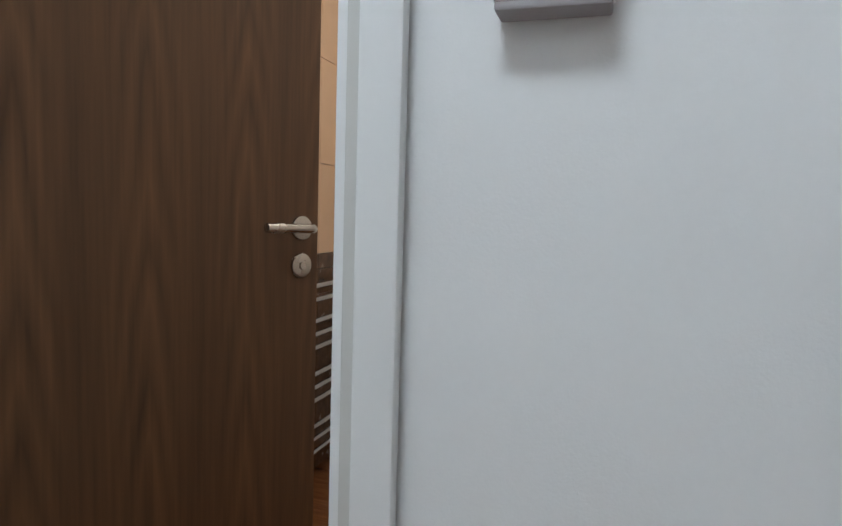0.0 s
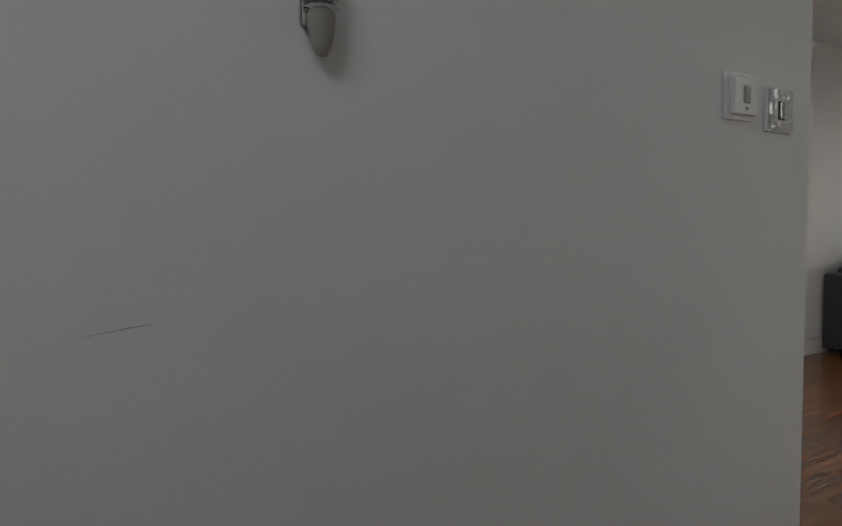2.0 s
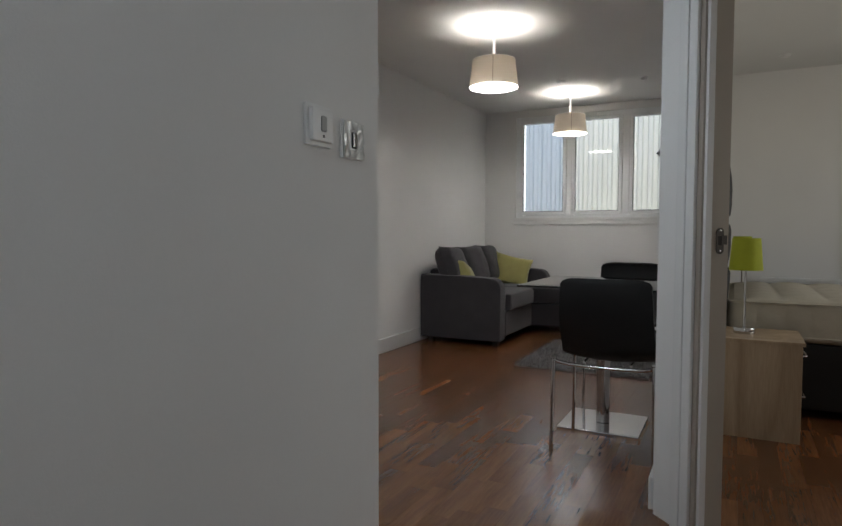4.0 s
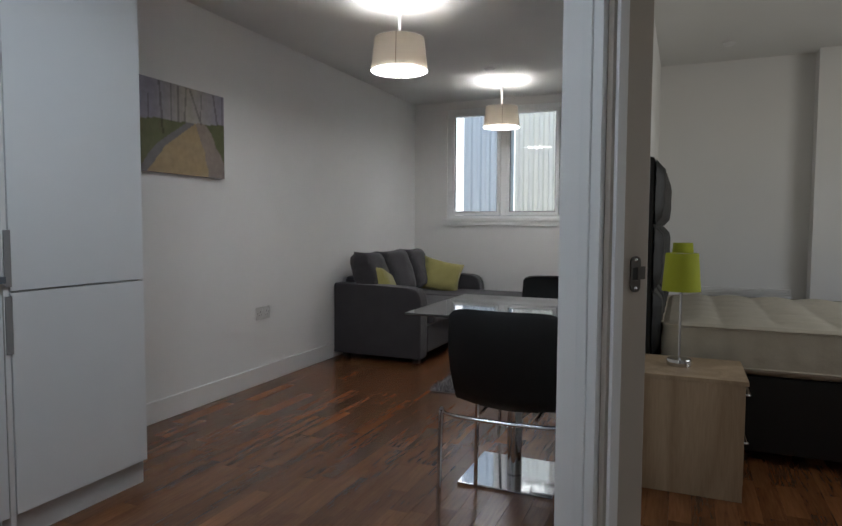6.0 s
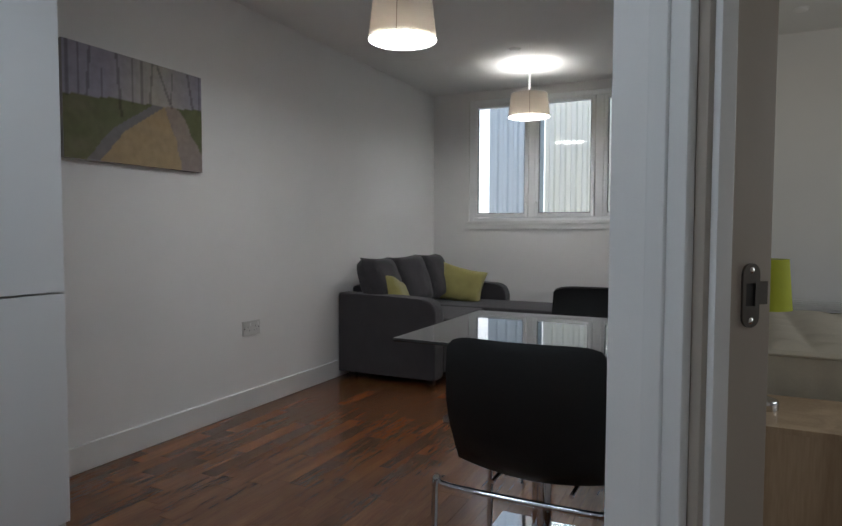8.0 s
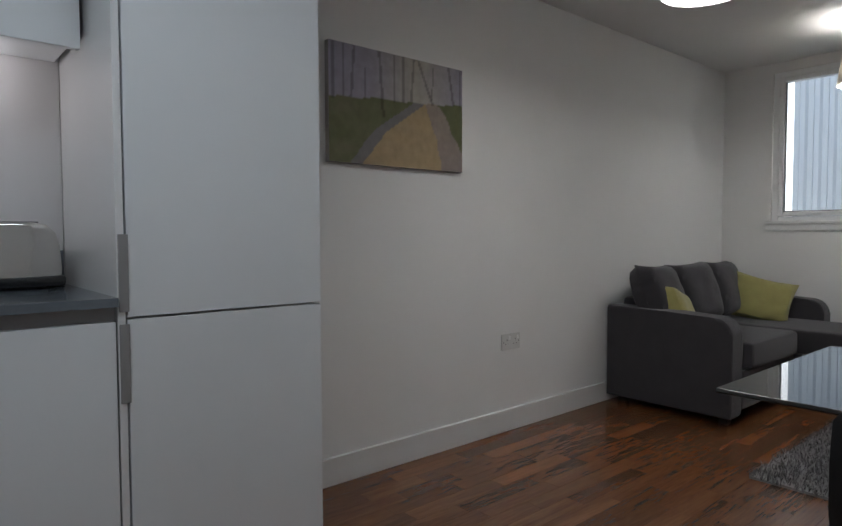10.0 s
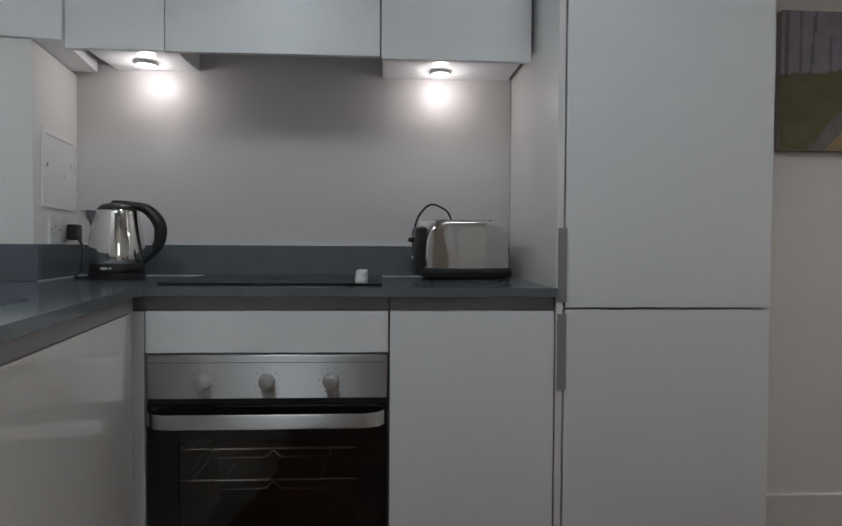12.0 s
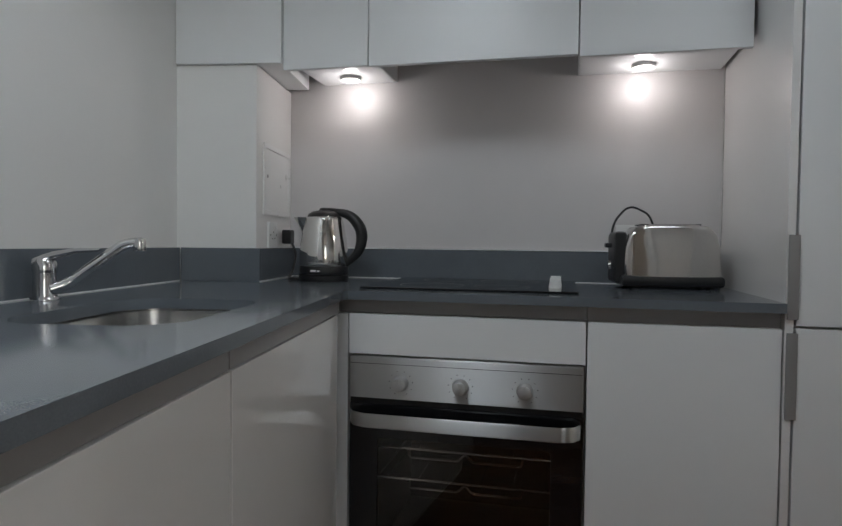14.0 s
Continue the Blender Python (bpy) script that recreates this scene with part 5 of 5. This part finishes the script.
FILM = material("crinkled_film", (0.55, 0.55, 0.54), 0.08, vary=0.1, scale=60, grain=0.02, spec=0.9)
switch(-1.180, 1.177, "dial", "white plastic room control on the wall")
switch(-1.077, 1.166, "rocker", "chrome light switch still under protective film")
coat = thing("wall_hook", "small ribbed chrome wall fitting", "wall fitting", (HX, -1.835, 1.186), 90)
bm = bmesh.new()
for k in range(6):
    lathe(bm, [(0.012, 0.0), (0.0165, 0.003), (0.012, 0.0065)], 20, pose(0, -0.012, 0.002 + k * 0.0072))
part("ribbed_barrel", bm, CHROME, coat)
part("back_plate", boxes((-0.017, 0.017, -0.006, 0.0, -0.012, 0.07), bevel=0.005), NICKEL, coat)
# Dull beige oval body below the ribbed barrel.
part("tip", lathe(bmesh.new(), [(0, -0.039), (0.005, -0.037), (0.0095, -0.028), (0.0128, -0.012), (0.0132, -0.002), (0.012, 0.002)], 20, pose(0, -0.012, 0)), DULL_BEIGE, coat, "dull beige rounded oval below the barrel")
cab = thing("door_sensor", "small white plastic box with grey underside on the wall", "sensor", (HX, -2.528, 1.157), 90)
part("case", boxes((-0.04, 0.04, -0.03, 0.0, 0.006, 0.12), bevel=0.004), PLASTIC_W, cab)
part("underside", boxes((-0.038, 0.038, -0.028, -0.001, 0.0, 0.0075), bevel=0.002), material("grey_case", (0.36, 0.33, 0.33), 0.6), cab)
bm = tube(bmesh.new(), [(HX + 0.0001, -2.040, 0.903), (HX + 0.0001, -2.005, 0.908), (HX + 0.0001, -1.985, 0.910)], [0.0002, 0.0005, 0.0002], 6)
tagged(part("scuff_mark", bm, SCRAPE, None, "thin grey scratch on the white wall"), category="scratch")

# ---- bathroom seen past the door ----
def bathroom():
    root = thing("bathroom_tiling", "beige wall tiles with a brown border band", "wall tiles")
    tagged(root, kind="structure")
    part("grout_bed", boxes((WX, 1.26, -3.5985, -3.592, -0.05, H)), GROUT, root)
    x = WX + 0.002
    while x < 1.0:
        for z, h, mat in ((-0.02, 0.198, TILE_D), (0.18, 0.198, TILE_D), (0.38, 0.198, TILE_D), (0.58, 0.118, TILE_D), (0.70, 0.098, TILE_D), (0.80, 0.058, TILE_D), (0.86, 0.348, TILE_B), (1.21, 0.398, TILE_B), (1.61, 0.398, TILE_B), (2.01, 0.34, TILE_B)):
            part("tile", boxes((x, x + 0.247, -3.592, -3.584, z, z + h), bevel=0.0015), mat, root)
        x += 0.25
    rail = thing("towel_rail", "chrome ladder towel rail on the tiled wall", "towel rail", (-0.30, -3.575, 0))
    for d in (-0.24, 0.24):
        part("upright", tube(bmesh.new(), [(d, 0.045, 0.08), (d, 0.045, 0.78)], 0.013, 12), CHROME, rail)
        for z in (0.14, 0.70):
            part("bracket", tube(bmesh.new(), [(d, -0.008, z), (d, 0.04, z)], 0.010, 10), CHROME, rail)
    for z in (0.12, 0.17, 0.22, 0.32, 0.37, 0.42, 0.52, 0.57, 0.62, 0.70, 0.75):
        part("rung", tube(bmesh.new(), [(-0.24, 0.052, z), (0.24, 0.052, z)], 0.010, 10), CHROME, rail)
    structure("wall_bathroom_north", boxes((WX, 1.27, -1.98, -1.90, -0.1, H)), WALL, "plain bathroom wall")
    # Unseen fill lamp, added to brighten the tiles past the door.
    lamp("bathroom_fill", "AREA", look((0.2, -2.8, 2.33), (0.2, -2.8, 0)), 5, (1.0, 0.86, 0.7), size=0.35, size_y=0.35)


bathroom()

# ---- bedroom seen through its doorway ----
def bed():
    root = thing("double_bed", "black upholstered bed with tall button headboard, unmade bare mattress", "bed")
    part("base", boxes((1.96, 3.85, 1.84, 3.22, 0.05, 0.405), bevel=0.015), BLACK_S, root, "black upholstered divan base")
    bm = bmesh.new()
    mx0, mx1, my0, my1, z0, z1 = 1.965, 3.87, 1.835, 3.225, 0.407, 0.630
    prof = [(0.02, z0), (0.0, z0 + 0.02), (0.003, z0 + 0.045), (0.0, z0 + 0.075), (0.002, z0 + 0.10), (0.0, z0 + 0.13), (0.003, z1 - 0.045), (0.0, z1 - 0.02), (0.03, z1)]
    rings = []
    for i, z in prof:
        loop = rounded(mx0 + i, mx1 - i, my0 + i, my1 - i, 0.07, 5)
        dense = []
        for (xa, ya), (xb, yb) in zip(loop, loop[1:] + loop[:1]):
            steps = max(1, int(math.hypot(xb - xa, yb - ya) / 0.016))
            dense += [(xa + (xb - xa) * k / steps, ya + (yb - ya) * k / steps) for k in range(steps)] if not rings else []
        if not rings:
            border = dense
            cx, cy = (mx0 + mx1) / 2, (my0 + my1) / 2
            wide, deep = (mx1 - mx0) / 2 - i, (my1 - my0) / 2 - i
        belly = math.sin(math.pi * (z - z0) / (z1 - z0)) ** 0.7
        ring = []
        for n_at, (x, y) in enumerate(border):
            pucker = belly * (0.006 * abs(math.sin(n_at * 0.42)) + 0.004 * noise.noise(Vector((x * 14, y * 14, z * 22))))
            fx, fy = 1 + (0.02 - i + pucker) / wide, 1 + (0.02 - i + pucker) / deep
            ring.append(bm.verts.new((cx + (x - cx) * fx, cy + (y - cy) * fy, z)))
        rings.append(ring)
    for a, b in zip(rings, rings[1:]):
        for k in range(len(a)):
            bm.faces.new((a[k], a[(k + 1) % len(a)], b[(k + 1) % len(b)], b[k]))
    bm.faces.new(rings[0])
    mat = part("mattress", bm, MATTR, root, "cream quilted mattress")
    bm = bmesh.new()
    gx, gy = 96, 75
    g = []
    for k in range(gy + 1):
        row = []
        for i in range(gx + 1):
            u, v = i / gx, k / gy
            q = abs(math.sin(u * math.pi * 8)) * abs(math.sin(v * math.pi * 6))
            ed = min(u, 1 - u, v, 1 - v)
            row.append(bm.verts.new((mx0 + 0.028 + u * (mx1 - mx0 - 0.056), my0 + 0.028 + v * (my1 - my0 - 0.056), z1 - 0.004 + 0.024 * min(ed * 12, 1) * (0.3 + 0.7 * q ** 0.7))))
        g.append(row)
    for k in range(gy):
        for i in range(gx):
            bm.faces.new((g[k][i], g[k][i + 1], g[k + 1][i + 1], g[k + 1][i]))
    part("quilted_top", bm, MATTR, mat)
    for z in (z0 + 0.03, z1 - 0.012):
        part("piping", tube(bmesh.new(), [(x, y, z) for x, y in rounded(mx0 - 0.002, mx1 + 0.002, my0 - 0.002, my1 + 0.002, 0.07, 5)], 0.006, 6, closed=True), MATTR, mat)
    head = part("headboard", boxes((1.868, 1.915, 1.80, 3.26, 0.05, 1.42), bevel=0.015), BLACK_S, root, "tall black button-tufted headboard")
    for k in range(3):
        for j in range(5):
            bm = cushion(bmesh.new(), 0.288, 0.31, 0.085, pose(1.922, 1.948 + j * 0.291, 1.25 - k * 0.315, 0, 0, 90), 0.3, 8)
            part("padded_panel", bm, BLACK_S, head)


bed()


def bedside(y0, y1):
    root = thing("bedside_table", "oak-effect bedside cabinet with two drawers", "bedside table", group="bedside tables")
    x0, x1, top = 1.868, 2.288, 0.485
    part("top", boxes((x0, x1 + 0.012, y0 - 0.006, y1 + 0.006, top - 0.018, top), bevel=0.0015), OAK, root)
    part("side_panel", boxes((x0, x1, y0, y0 + 0.016, 0.0, top - 0.0185), bevel=0.001), OAK, root)
    part("side_panel", boxes((x0, x1, y1 - 0.016, y1, 0.0, top - 0.0185), bevel=0.001), OAK, root)
    part("back_panel", boxes((x0, x0 + 0.01, y0 + 0.0165, y1 - 0.0165, 0.0, top - 0.0185)), OAK, root)
    part("bottom_panel", boxes((x0 + 0.0105, x1 - 0.02, y0 + 0.0165, y1 - 0.0165, 0.03, 0.05)), OAK, root)
    for z0, z1 in ((0.06, 0.255), (0.26, 0.455)):
        d = part("drawer", boxes((x1 - 0.017, x1 + 0.003, y0 + 0.018, y1 - 0.018, z0, z1), bevel=0.0015), OAK, root)
        zc = z1 - 0.055
        bm = tube(bmesh.new(), bend((x1, y0 + 0.13, zc), (x1 + 0.028, y0 + 0.13, zc), (x1 + 0.028, y1 - 0.13, zc), (x1, y1 - 0.13, zc), r=0.012), 0.005, 8)
        part("handle", bm, CHROME, d, "chrome bow handle")


bedside(1.345, 1.75)
bedside(3.30, 3.70)


def table_lamp(x, y, label):
    root = thing("table_lamp", label, "table lamp", (x, y, 0.486), group="bedside lamps")
    part("base", lathe(bmesh.new(), [(0, 0), (0.05, 0), (0.051, 0.004), (0.051, 0.024), (0.048, 0.029), (0.01, 0.031), (0, 0.031)], 36), CHROME, root)
    part("stem", tube(bmesh.new(), [(0, 0, 0.02), (0, 0, 0.40)], 0.0055, 12), CHROME, root)
    part("shade", lathe(bmesh.new(), [(0.079, 0.325), (0.066, 0.488), (0.0645, 0.488), (0.0775, 0.325), (0.079, 0.325)], 48), LIMESHADE, root, "lime green tapered shade")
    part("shade_ring", tube(tube(bmesh.new(), [(-0.065, 0, 0.485), (0.065, 0, 0.485)], 0.0018, 6), [(0, -0.065, 0.485), (0, 0.065, 0.485)], 0.0018, 6), CHROME, root)


table_lamp(2.045, 1.55, "lime-shaded chrome lamp on the bedside cabinet")
table_lamp(2.045, 3.48, "lime-shaded chrome lamp on the far bedside cabinet")
heater = thing("wall_heater", "white slatted convector heater under the bedroom wall", "heater")
part("case", boxes((2.18, 2.80, 3.93, 3.999, 0.12, 0.568), bevel=0.006), PLASTIC_W, heater)
for k in range(5):
    part("slat", boxes((2.19, 2.79, 3.905, 3.935, 0.574 + k * 0.012, 0.579 + k * 0.012), bevel=0.001), PLASTIC_W, heater)

# ---- floor strips ----
def floor_strips():
    root = thing("floor", "reddish-brown lacquered hardwood strip floor", "floor")
    tagged(root, kind="structure")
    rnd = random.Random(11)
    W, gap = 0.082, 0.0003
    meshes = {}

    def strip_mesh(length):
        key = round(length, 3)
        if key not in meshes:
            bm = boxes((-W / 2 + gap, W / 2 - gap, -length / 2 + gap, length / 2 - gap, -0.011, 0.0), bevel=0.0004)
            meshes[key] = finish("floor_strip", bm, FLOOR_A, False)
        return meshes[key]

    verts, faces, near = [], [], 0
    lengths = (0.30, 0.36, 0.42, 0.48)
    x = WX
    while x < 4.7:
        y = -3.7 + rnd.uniform(-0.3, 0.0)
        while y < 4.75:
            ln = rnd.choice(lengths)
            cx, cy = x + W / 2, y + ln / 2
            if -0.55 < cx < 1.70 and 0.55 < cy < 3.1 and near < 300:
                ob = new("floor_strip", strip_mesh(ln))
                ob.parent = root
                ob.location = (cx, cy, 0)
                near += 1
            else:
                i = len(verts)
                a, b, c, d = cx - W / 2 + gap, cx + W / 2 - gap, y + gap, y + ln - gap
                verts += [(a, c, -0.011), (b, c, -0.011), (b, d, -0.011), (a, d, -0.011), (a, c, 0), (b, c, 0), (b, d, 0), (a, d, 0)]
                faces += [(i + 4, i + 5, i + 6, i + 7), (i, i + 1, i + 5, i + 4), (i + 1, i + 2, i + 6, i + 5), (i + 2, i + 3, i + 7, i + 6), (i + 3, i, i + 4, i + 7)]
            y += ln
        x += W
    me = bpy.data.meshes.new("floor_strip_field")
    me.from_pydata(verts, [], faces)
    me.materials.append(FLOOR_B)
    rest = new("floor_strip_field", me)
    rest.parent = root
    tagged(rest, kind="stuff")


floor_strips()
